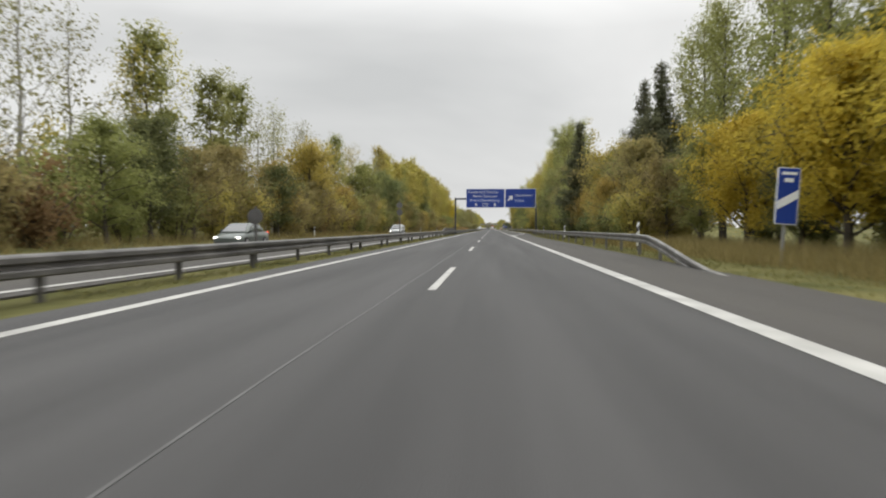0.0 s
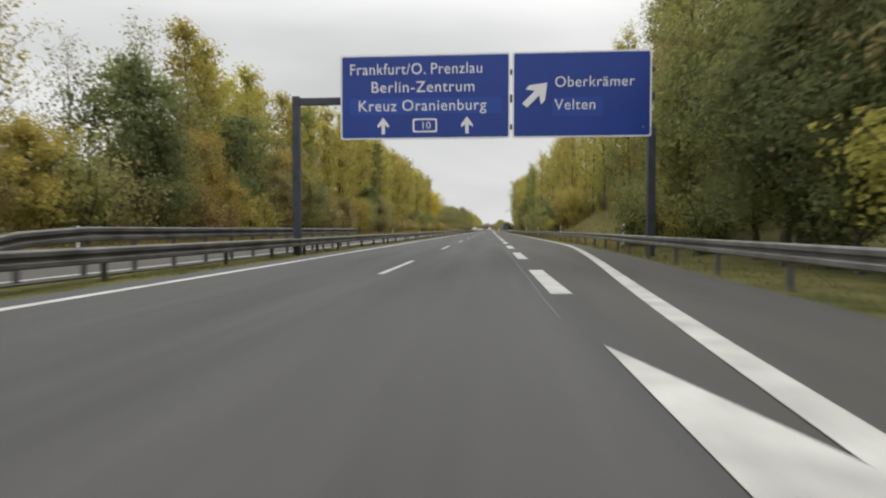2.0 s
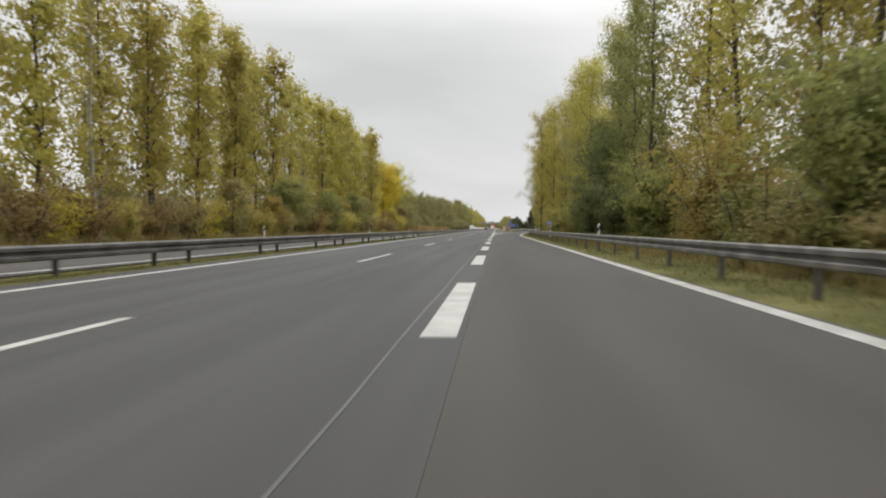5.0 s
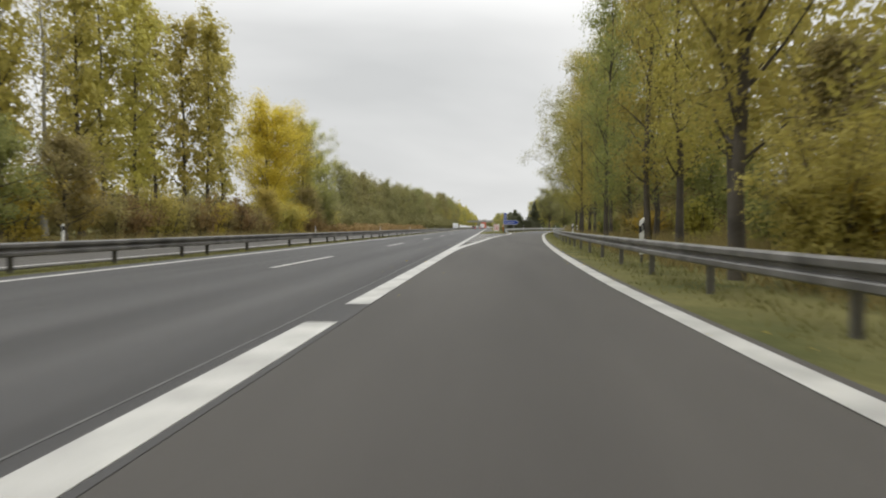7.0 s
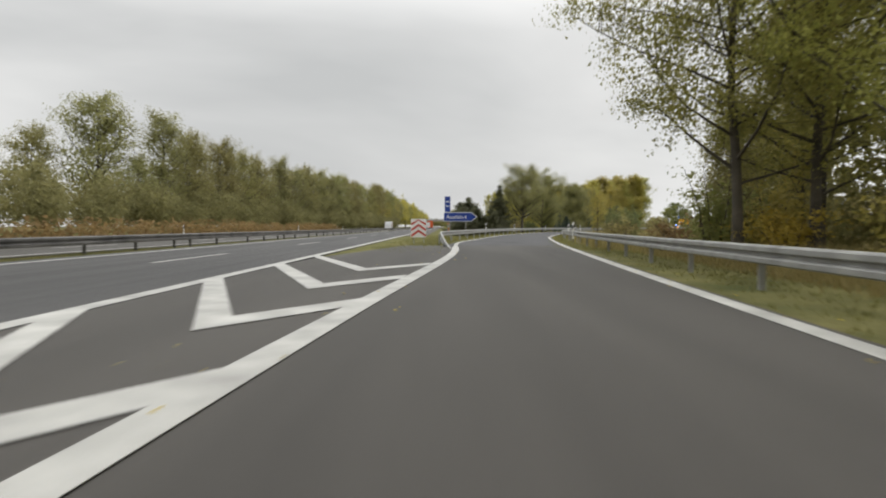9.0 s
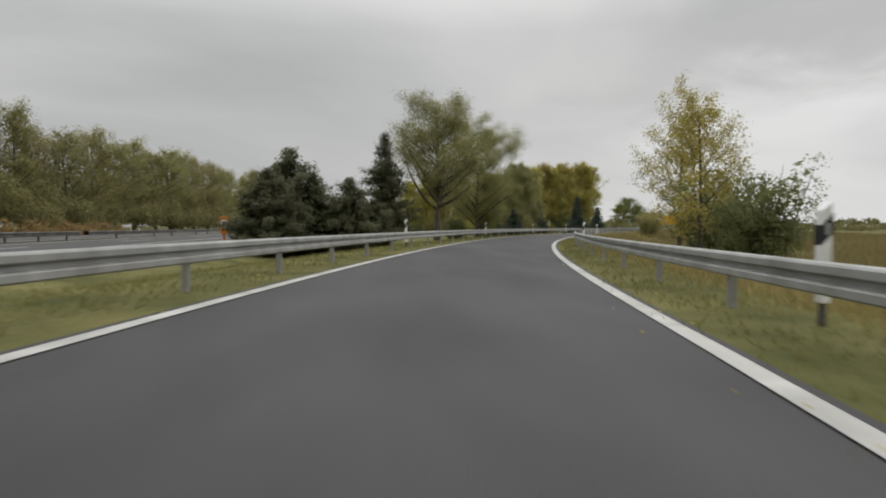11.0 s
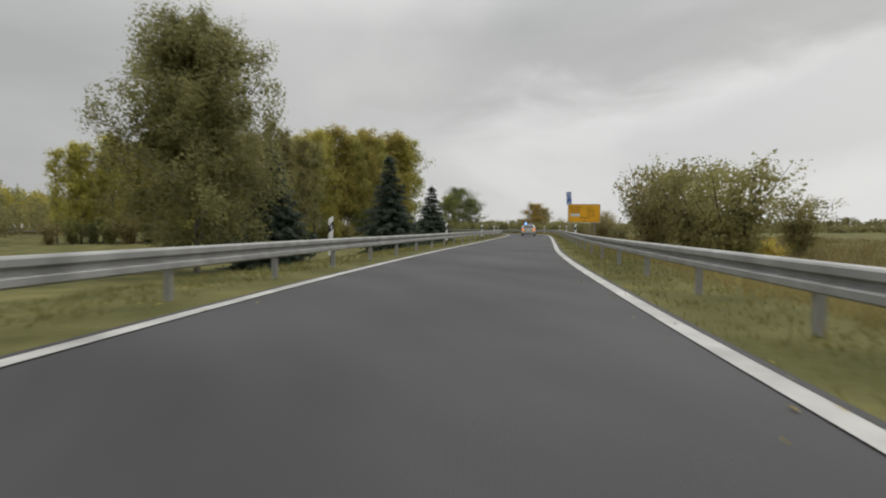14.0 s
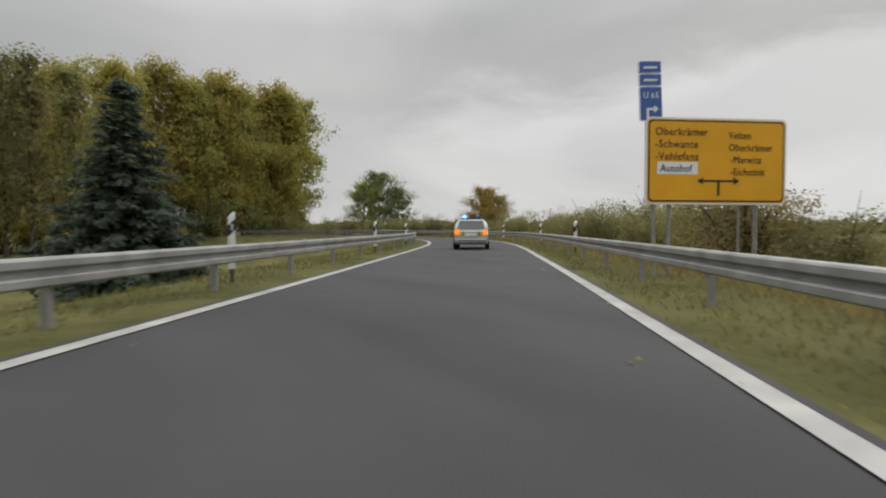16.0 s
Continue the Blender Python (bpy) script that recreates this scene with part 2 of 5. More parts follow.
def raw(name, verts, faces, mat, parent=None, smooth=False):
    me = bpy.data.meshes.new(name)
    me.from_pydata(verts, [], faces)
    me.materials.append(mat)
    if smooth:
        me.polygons.foreach_set("use_smooth", [True] * len(me.polygons))
    me.update()
    ob = new(name, me)
    if parent:
        ob.parent = parent
    return ob


def box(bm, x0, x1, y0, y1, z0, z1, bevel=0.0):
    r = bmesh.ops.create_cube(bm, size=1.0)
    for v in r["verts"]:
        v.co = Vector(((x0 + x1) / 2 + v.co.x * (x1 - x0), (y0 + y1) / 2 + v.co.y * (y1 - y0), (z0 + z1) / 2 + v.co.z * (z1 - z0)))
    if bevel:
        edges = list({e for v in r["verts"] for e in v.link_edges})
        bmesh.ops.bevel(bm, geom=edges, offset=bevel, segments=2, affect="EDGES", profile=0.6)
    return bm


def boxed(*a, bevel=0.0):
    return box(bmesh.new(), *a, bevel=bevel)


def tube(points, radii, sides=7):
    """Vertices and faces of a tapered limb along points."""
    verts, faces = [], []
    for i, (p, r) in enumerate(zip(points, radii)):
        d = (points[min(i + 1, len(points) - 1)] - points[max(i - 1, 0)]).normalized()
        a = d.orthogonal().normalized()
        b = d.cross(a)
        for k in range(sides):
            w = 2 * math.pi * k / sides
            verts.append(p + r * (math.cos(w) * a + math.sin(w) * b))
        if i:
            o = (i - 1) * sides
            faces += [(o + k, o + (k + 1) % sides, o + sides + (k + 1) % sides, o + sides + k) for k in range(sides)]
    return verts, faces


# ---------------------------------------------------------------- lines of the plan
def resample(points, step):
    """Points every step metres along a smooth curve through the given ones."""
    P = [Vector((*p, 0)) for p in points]
    fine = []
    for i in range(len(P) - 1):
        p0, p1, p2, p3 = P[max(i - 1, 0)], P[i], P[i + 1], P[min(i + 2, len(P) - 1)]
        for k in range(24):
            u = k / 24
            fine.append(0.5 * (2 * p1 + (p2 - p0) * u + (2 * p0 - 5 * p1 + 4 * p2 - p3) * u * u + (3 * p1 - p0 - 3 * p2 + p3) * u ** 3))
    fine.append(P[-1])
    out, left = [fine[0]], step
    for a, b in zip(fine, fine[1:]):
        d = (b - a).length
        while d >= left > 0:
            a = a + (b - a) * (left / d)
            d -= left
            out.append(a.copy())
            left = step
        left -= d
    return out


def normals(pts):
    """The way to the right at each point."""
    res = []
    for i in range(len(pts)):
        d = (pts[min(i + 1, len(pts) - 1)] - pts[max(i - 1, 0)]).normalized()
        res.append(Vector((d.y, -d.x, 0)))
    return res


def offset_line(pts, off):
    return [p + n * off for p, n in zip(pts, normals(pts))]


# the ramp's driving line, from the split to beyond the bend
DRIVE = [(9.04, 332.12), (10.9, 346.35), (13.12, 359.98), (15.63, 373.04), (18.35, 385.58), (21.5, 397.6), (25.4, 409.9), (29.83, 421.56),
         (34.77, 432.64), (40.35, 443.4), (46.12, 453.27), (52.4, 463.1), (58.54, 472.24), (64.6, 481.19), (75.5, 497.4), (84.5, 511.5),
         (90.0, 523.5), (92.3, 536.0), (91.0, 548.0), (86.0, 559.0), (78.0, 567.0), (68.0, 571.0)]
RAMP = resample(DRIVE, 2.0)
RAMP_LEFT = [(3.42, 262.0), (3.46, 270.0), (3.62, 281.0), (4.35, 293.0), (5.2, 308.0), (6.35, 322.0), (7.9, 338.0)] + [
    (p.x, p.y) for p in offset_line(RAMP, -3.35)[10::4]]
RAMP_RIGHT = [(7.0, 118.0), (7.0, 160.0), (7.0, 210.0), (7.0, 255.0), (7.24, 270.0), (8.32, 290.0), (9.95, 311.0), (11.6, 329.5), (13.9, 350.0)] + [
    (q.x, q.y) for q in [p + n * (1.75 - 0.2 * min(1, max(0, (p.y - 450) / 14))) for p, n in zip(RAMP, normals(RAMP))][19::4]]
LEFT_EDGE, RIGHT_EDGE = resample(RAMP_LEFT, 2.0), resample(RAMP_RIGHT, 2.0)
EXIT_EDGE = resample([(3.42, -60.0), (3.42, 30.0), (3.44, 66.0), (3.7, 76.0), (4.4, 85.0), (5.75, 98.5), (6.75, 111.0), (7.0, 120.0)], 2.0)
RAMP_XY = np.array([(p.x, p.y) for p in RAMP])


def ramp_offset(x, y):
    """How far a place lies to the right of the ramp's driving line, and how far from its line at all."""
    d = np.hypot(RAMP_XY[:, 0] - x, RAMP_XY[:, 1] - y)
    i = int(d.argmin())
    j = min(max(i, 1), len(RAMP) - 2)
    t = RAMP_XY[j + 1] - RAMP_XY[j - 1]
    side = t[1] * (x - RAMP_XY[i, 0]) - t[0] * (y - RAMP_XY[i, 1])
    return (d[i] if side > 0 else -d[i]), i


def cant(x, y):
    """How far the ramp's crossfall lifts or lowers a place: its inner, right side lies lower in the bend."""
    if y < 345 or y > 480 or x < 6:
        return 0.0
    s, _ = ramp_offset(x, y)
    bank = 0.012 * smoothstep(345, 385, y) * (1 - smoothstep(428, 476, y))
    fade = 1 - smoothstep(6, 14, abs(s))
    return -bank * max(-6.0, min(6.0, s)) * fade


def smoothstep(a, b, v):
    u = min(1.0, max(0.0, (v - a) / (b - a)))
    return u * u * (3 - 2 * u)


def right_edge_x(y):
    if y < 66:
        return 5.6
    if y < 118:
        return 5.6 + 1.7 * smoothstep(66, 112, y)
    best = min(RIGHT_EDGE, key=lambda p: abs(p.y - y))
    return best.x + 0.24


def ground_z(x, y):
    """Height of the earth: verges, the bank beside the exit lane, the low field beside the ramp."""
    z = -0.04
    bump = 0.10 * noise.noise(Vector((x * 0.15, y * 0.15, 0)))
    if y < 352:
        e = right_edge_x(y)
        if x > e + 1.2:
            d = x - e - 1.2
            bank = smoothstep(96, 112, y) * (1 - smoothstep(150, 172, y))
            z += bump * smoothstep(0, 3, d) - 0.08 * smoothstep(0, 2, d)
            z += bank * 3.1 * smoothstep(0.4, 7.0, d) * (1 - smoothstep(20, 45, d))
            z += 0.8 * smoothstep(1, 9, d) * (1 - smoothstep(20, 45, d)) * smoothstep(170, 190, y) * (1 - smoothstep(300, 340, y))
    if y > 320 and x > 5.5:
        s, i = ramp_offset(x, y)
        w = smoothstep(325, 365, y)
        if s > 0:
            d = max(0.0, s - 3.4)
            z += w * (bump * smoothstep(0, 3, d) - 0.95 * smoothstep(0.3, 6, d))
        else:
            d = max(0.0, -s - 5.0)
            z += w * (bump * smoothstep(0, 3, d) - (0.70 + 0.7 * smoothstep(435, 480, y)) * smoothstep(0.3, 6, d)) * (1 if x > 12 else smoothstep(6.5, 12, x))
    if x < -16.0:
        z += bump * smoothstep(0, 3, -16 - x) + 0.35 * smoothstep(0, 5, -16.5 - x)
    return z + cant(x, y)


# ---------------------------------------------------------------- ground, roads, markings
def build_ground():
    xs = [-2500, -1200, -600, -300, -160, -100, -70] + list(range(-52, -16, 4)) + [-16, -15.4, -10, -6.2, -5.4, -4.4, 0, 4, 5.5] + \
         [6 + 1.0 * k for k in range(0, 30)] + [36 + 2.0 * k for k in range(0, 40)] + [118, 124, 132, 142, 155, 175, 210, 280, 420, 700, 1300, 2500]
    ys = [-1500, -600, -250, -120, -60, -30, -15] + [4 * k for k in range(0, 24)] + [96 + 3 * k for k in range(0, 28)] + \
         [180 + 5 * k for k in range(0, 28)] + [320 + 3 * k for k in range(0, 94)] + [605, 615, 630, 650, 690, 760, 860, 1000, 1300, 1800, 3000]
    verts = [(x, y, ground_z(x, y)) for y in ys for x in xs]
    n = len(xs)
    faces = [(j * n + i, j * n + i + 1, (j + 1) * n + i + 1, (j + 1) * n + i) for j in range(len(ys) - 1) for i in range(n - 1)]
    ob = raw("ground", verts, faces, M_GRASS, smooth=True)
    tagged(ob, label="grassy verge and flat land beside the motorway", category="ground", kind="structure")


def strip(name, left, right, z, mat, label, category="road", thick=0.05):
    """A slab between two lines with as many points."""
    n = len(left)
    verts = [(p.x, p.y, z + cant(p.x, p.y) - low) for low in (0.0, thick) for p in (*left, *right)]
    faces = []
    for i in range(n - 1):
        faces.append((i, n + i, n + i + 1, i + 1))
        faces.append((i, i + 1, 2 * n + i + 1, 2 * n + i))
        faces.append((n + i, 3 * n + i, 3 * n + i + 1, n + i + 1))
    ob = raw(name, verts, faces, mat)
    return tagged(ob, label=label, category=category, kind="structure") if label else ob


def at_y(pts, ys):
    """The line's x at given y."""
    px, py = np.array([p.x for p in pts]), np.array([p.y for p in pts])
    return [Vector((float(np.interp(y, py, px)), y, 0)) for y in ys]


def build_roads():
    long = [Vector((0, y, 0)) for y in (-200, 0, 100, 200, 300, 400, 600, 900, 1500, 2600)]
    strip("road_main", [Vector((-4.15, p.y, 0)) for p in long], [Vector((3.58, p.y, 0)) for p in long], 0.0, M_ASPHALT,
          "dark grey asphalt carriageway of a motorway")
    strip("road_opposite", [Vector((-15.6, p.y, 0)) for p in long], [Vector((-5.75, p.y, 0)) for p in long], -0.005, M_ASPHALT_OLD,
          "grey asphalt carriageway for oncoming traffic")
    strip("road_far_shoulder", [Vector((3.58, y, 0)) for y in (380, 500, 800, 1500, 2600)],
          [Vector((5.9, y, 0)) for y in (380, 500, 800, 1500, 2600)], -0.006, M_ASPHALT_OLD, "grey asphalt hard shoulder beyond the exit")
    ys = [-200, -60] + list(range(-20, 352, 4))
    rt = []
    for y in ys:
        rt.append(Vector((right_edge_x(y) + (0.0 if y > 118 else 0.3), y, 0)))
    lim = [Vector((3.58 + (0 if y < 335 else (y - 335) * 0.16), y, 0)) for y in ys]
    strip("road_exit_lane", lim, rt, -0.004, M_ASPHALT_OLD, "brownish grey asphalt shoulder and exit lane")
    n = [i for i, p in enumerate(RAMP) if p.y > 346]
    pts = [RAMP[i] for i in n]
    outer = []
    for p, m in zip(pts, normals(pts)):
        q = min(RIGHT_EDGE, key=lambda e: abs((e - p).dot(Vector((-m.y, m.x, 0)))) + 0.05 * (e - p).length)
        outer.append(p + m * max(1.3, min(2.9, (q - p).dot(m) + 0.20)))
    strip("road_ramp", offset_line(pts, -3.58), outer, -0.008, M_ASPHALT_RAMP, "dark grey asphalt exit ramp curving away")


def marking(name, pts, width, z=0.006, label="white painted line on the asphalt", parent=None):
    ns = normals(pts)
    ob = strip(name, [p - n * width / 2 for p, n in zip(pts, ns)], [p + n * width / 2 for p, n in zip(pts, ns)], z, M_PAINT, "", thick=0.004)
    if parent:
        ob.parent = parent
    else:
        tagged(ob, label=label, category="road marking", kind="structure")
    return ob


def build_markings():
    far = lambda x: [Vector((x, y, 0)) for y in (-150, 0, 150, 300, 450, 700, 1100, 1800)]
    marking("edge_line", far(-3.40), 0.20)
    marking("edge_line", far(-6.25), 0.20)
    marking("edge_line", far(-13.1), 0.22)
    marking("edge_line", [Vector((3.42, y, 0)) for y in (266, 300, 350, 500, 900, 1600)], 0.26)
    marking("edge_line", [p for p in EXIT_EDGE], 0.27, 0.007)
    bm = bmesh.new()
    vs = [bm.verts.new(c) for c in ((3.24, 70, 0.0085), (3.60, 70, 0.0085), (3.95, 79.5, 0.0085), (3.24, 82.5, 0.0085))]
    bm.faces.new(vs)
    tagged(part("gore_tip", bm, M_PAINT), label="white painted wedge where the exit lane begins", category="road marking", kind="structure")
    marking("edge_line", [p for p in RIGHT_EDGE if p.y < 352], 0.25, 0.005)
    marking("edge_line", [p for p in RIGHT_EDGE if p.y > 350], 0.19, 0.005)
    marking("edge_line", [p for p in LEFT_EDGE if p.y < 346], 0.30, 0.008)
    marking("edge_line", [p for p in LEFT_EDGE if p.y > 344], 0.18, 0.005)
    lane = empty("lane_dashes", label="white dashes between the two lanes", category="road marking", kind="structure")
    first = None
    for x, y0, length, w, period, count in ((0.0, 9.25, 5.4, 0.13, 16.2, 75), (-9.7, 4.0, 5.4, 0.13, 16.2, 40)):
        bm = boxed(-w / 2, w / 2, 0, length, -0.002, 0.006)
        me = mesh_of("dash", bm, M_PAINT)
        for k in range(-3, count):
            ob = new("dash", me)
            ob.parent = lane
            ob.location = (x, y0 + period * k, 0)
    blocks = empty("exit_blocks", label="wide white block marking beside the exit lane", category="road marking", kind="structure")
    me = mesh_of("block", boxed(-0.16, 0.16, 0, 5.3, -0.002, 0.006), M_PAINT)
    for k in range(17):
        ob = new("block", me)
        ob.parent = blocks
        ob.location = (3.36, 86.5 + 10.55 * k, 0.0)
    # chevrons in the gore
    gore = empty("gore_chevrons", label="white painted chevrons between motorway and exit", category="road marking", kind="structure")
    for k in range(11):
        y = 293.2 + 3.7 * k
        xl, xr = 3.54, at_y(LEFT_EDGE, [y + 1.0])[0].x - 0.1
        apex = Vector((xl + (xr - xl) * 0.62, y, 0))
        a = Vector((xl, y + 2.7 * (apex.x - xl), 0))
        b = Vector((xr + 0.05, y + 1.5 * (xr - apex.x), 0))
        bm = bmesh.new()
        pts = [a, a + Vector((0, 0.92, 0)), apex + Vector((0.06, 0.90, 0)), b + Vector((0.05, 0.85, 0)), b, apex]
        vs = [bm.verts.new((q.x, q.y, 0.0075)) for q in pts]
        bm.faces.new((vs[0], vs[5], vs[2], vs[1]))
        bm.faces.new((vs[5], vs[4], vs[3], vs[2]))
        part("chevron", bm, M_PAINT, gore)
    # sealed joints
    jt = [Vector((-0.50 + 0.012 * math.sin(y), y, 0)) for y in range(-40, 60, 2)]
    ns = normals(jt)
    ob = strip("road_joint", [p - n * 0.011 for p, n in zip(jt, ns)], [p + n * 0.011 for p, n in zip(jt, ns)], 0.003, M_JOINT,
               "pale sealed joint along the carriageway", thick=0.002)
    jt = [Vector((3.05 + 0.012 * math.sin(y), y, 0)) for y in range(84, 300, 2)]
    ns = normals(jt)
    strip("road_joint", [p - n * 0.011 for p, n in zip(jt, ns)], [p + n * 0.011 for p, n in zip(jt, ns)], 0.003, M_JOINT,
          "pale sealed joint along the carriageway", thick=0.002)


# ---------------------------------------------------------------- guard rails
def w_profile(h):
    """The corrugated section of a rail, out from its posts."""
    return [(0.00, h - 0.30), (0.055, h - 0.29), (0.075, h - 0.27), (0.075, h - 0.205), (0.06, h - 0.19), (0.012, h - 0.175), (0.012, h - 0.125),
            (0.06, h - 0.11), (0.075, h - 0.095), (0.075, h - 0.03), (0.055, h - 0.01), (0.00, h)]


def guard_rail(pts, side, mat, label, height=0.67, spacing=3.6, double=False, base=None):
    """A steel beam on posts along pts; side is +1 when its face looks to the right."""
    thing = empty("guard_rail", label=label, category="guard rail", kind="structure")
    prof = w_profile(height)
    if double:
        prof = [(x + 0.13, z) for x, z in prof]
        ring = prof + [(-x, z) for x, z in reversed(prof)]
    else:
        ring = prof + [(x - 0.008 - (0.02 if i in (0, len(prof) - 1) else 0), z) for i, (x, z) in reversed(list(enumerate(prof)))]
    ns = normals(pts)
    zs = [(base(p) if base else 0.0) + cant(p.x, p.y) for p in pts]
    verts, faces, m = [], [], len(ring)
    for p, n, z0 in zip(pts, ns, zs):
        verts += [(p.x + n.x * side * x, p.y + n.y * side * x, z0 + z) for x, z in ring]
    for i in range(len(pts) - 1):
        for k in range(m):
            a, b = i * m + k, i * m + (k + 1) % m
            faces.append((a, b, b + m, a + m) if side > 0 else (a, a + m, b + m, b))
    raw("beam", verts, faces, mat, thing)
    post = mesh_of("post", boxed(-0.05, 0.05, -0.03, 0.03, -0.6, height - 0.04), mat)
    run, count = 0.0, 0
    for i in range(len(pts) - 1):
        d = (pts[i + 1] - pts[i]).length
        run += d
        if run >= spacing and count < 290:
            run -= spacing
            t = pts[i + 1] - pts[i]
            ob = new("post", post)
            ob.parent = thing
            off = 0.0 if double else -0.07 * side
            ob.matrix_basis = pose(pts[i].x + ns[i].x * off, pts[i].y + ns[i].y * off, zs[i], 0, 0, math.degrees(math.atan2(-t.x, t.y)))
            count += 1
    return thing


def build_rails():
    step = 1.8
    line = lambda x, a, b: [Vector((x, a + step * k, 0)) for k in range(int((b - a) / step) + 1)]
    guard_rail(line(-5.05, -50, 420), 1, M_STEEL_OLD, "dark weathered double steel guard rail in the median", height=0.61, double=True)
    guard_rail(line(-5.05, 421, 1100), 1, M_STEEL_OLD, "dark weathered double steel guard rail in the median", height=0.61, double=True, spacing=7.2)
    rise = resample([(5.55, 12.0), (6.0, 19.0), (6.35, 28.0), (6.4, 60.0), (6.7, 80.0), (7.6, 100.0), (8.2, 118.0), (8.2, 200.0), (8.2, 255.0)] +
                    [(p.x, p.y) for p in offset_line(RIGHT_EDGE, 1.15) if p.y > 262][::3], step)
    guard_rail([p for p in rise if p.y < 300], -1, M_STEEL_WORN, "grey weathered steel guard rail beside the exit lane",
               height=0.73, base=lambda p: -0.75 * (1 - smoothstep(12, 22, p.y)) - 0.05 * smoothstep(150, 220, p.y))
    guard_rail(resample([(p.x, p.y) for p in rise if p.y >= 297][::4], step), -1, M_STEEL, "galvanised steel guard rail on the ramp's outer side")
    high = line(-5.95, 84, 116)
    guard_rail(high, 1, M_STEEL_OLD, "dark weathered steel guard rail standing higher in the median", height=1.0, spacing=1.8,
               base=lambda p: -0.5 * (1 - smoothstep(84, 89, p.y)))
    low_road = resample([(58.0, 505.0), (68.0, 517.0), (79.0, 533.0), (84.0, 546.0)], step)
    guard_rail(low_road, -1, M_STEEL, "galvanised steel guard rail of the lower road inside the bend", base=lambda p: -0.85)
    left = offset_line([p for p in LEFT_EDGE if p.y > 345], -0.95)
    nose = resample([(8.0, 343.0)] + [(p.x, p.y) for p in left[3::3]], step)
    guard_rail(nose, 1, M_STEEL, "galvanised steel guard rail on the ramp's inner side", base=lambda p: -0.7 * (1 - smoothstep(343, 352, p.y)))


build_ground()
build_roads()
build_markings()
build_rails()


# ---------------------------------------------------------------- trees
def leaf_mesh(name, centres, spread, per, size, mat, parent, seed, droop=0.0, flat=0.0, fill=0.0, core=0.0, whole=1):
    """A crown of many small leaves round the given twig ends."""
    rng = np.random.default_rng(seed)
    if per > 1:
        per, size = int(per * 1.6), size * 0.81
    c = np.repeat(np.array(centres, dtype=float), per, axis=0)
    n, twig = len(c), c
    sp = np.array(spread if isinstance(spread, (tuple, list)) else (spread, spread, spread))
    c = c + np.clip(rng.normal(size=(n, 3)), -1.6, 1.6) * sp
    c[:, 2] -= droop * np.abs(rng.normal(size=n))
    inner = rng.random(size=(n, 1)) < core
    if core:
        mid = c.mean(axis=0)
        c = np.where(inner, mid + (c - mid) * np.array([0.62, 0.62, 0.90]), c)
    # leaves turn their faces outwards from their clump and from the crown, and a little upwards
    unit = lambda q: q / (np.linalg.norm(q, axis=1, keepdims=True) + 1e-9)
    face = 0.8 * unit(c - twig) + 0.9 * unit((c - c.mean(axis=0)) * np.array([1, 1, 0.5])) * (whole > 0) + 0.55 * rng.normal(size=(n, 3))
    face[:, 2] += 0.35 + 3 * flat
    face = unit(face)
    a = rng.normal(size=(n, 3))
    a[:, 2] -= droop * 1.5
    a = unit(a - face * (a * face).sum(1, keepdims=True))
    b = np.cross(face, a)
    s = size * rng.uniform(0.6, 1.4, size=(n, 1)) * np.where(rng.random(size=(n, 1)) < fill, 1.8, 1.0) * np.where(inner, 2.1, 1.0)
    v = np.empty((n, 3, 3))
    v[:, 0] = c - a * s * 0.62
    v[:, 1] = c + a * s * 0.5 + b * s * 0.45
    v[:, 2] = c + a * s * 0.5 - b * s * 0.45
    me = bpy.data.meshes.new(name)
    me.vertices.add(3 * n)
    me.vertices.foreach_set("co", v.ravel())
    me.loops.add(3 * n)
    me.loops.foreach_set("vertex_index", np.arange(3 * n, dtype=np.int32))
    me.polygons.add(n)
    me.polygons.foreach_set("loop_start", np.arange(0, 3 * n, 3, dtype=np.int32))
    me.update(calc_edges=True)
    me.materials.append(mat)
    ob = new(name, me)
    if parent:
        ob.parent = parent
    return ob


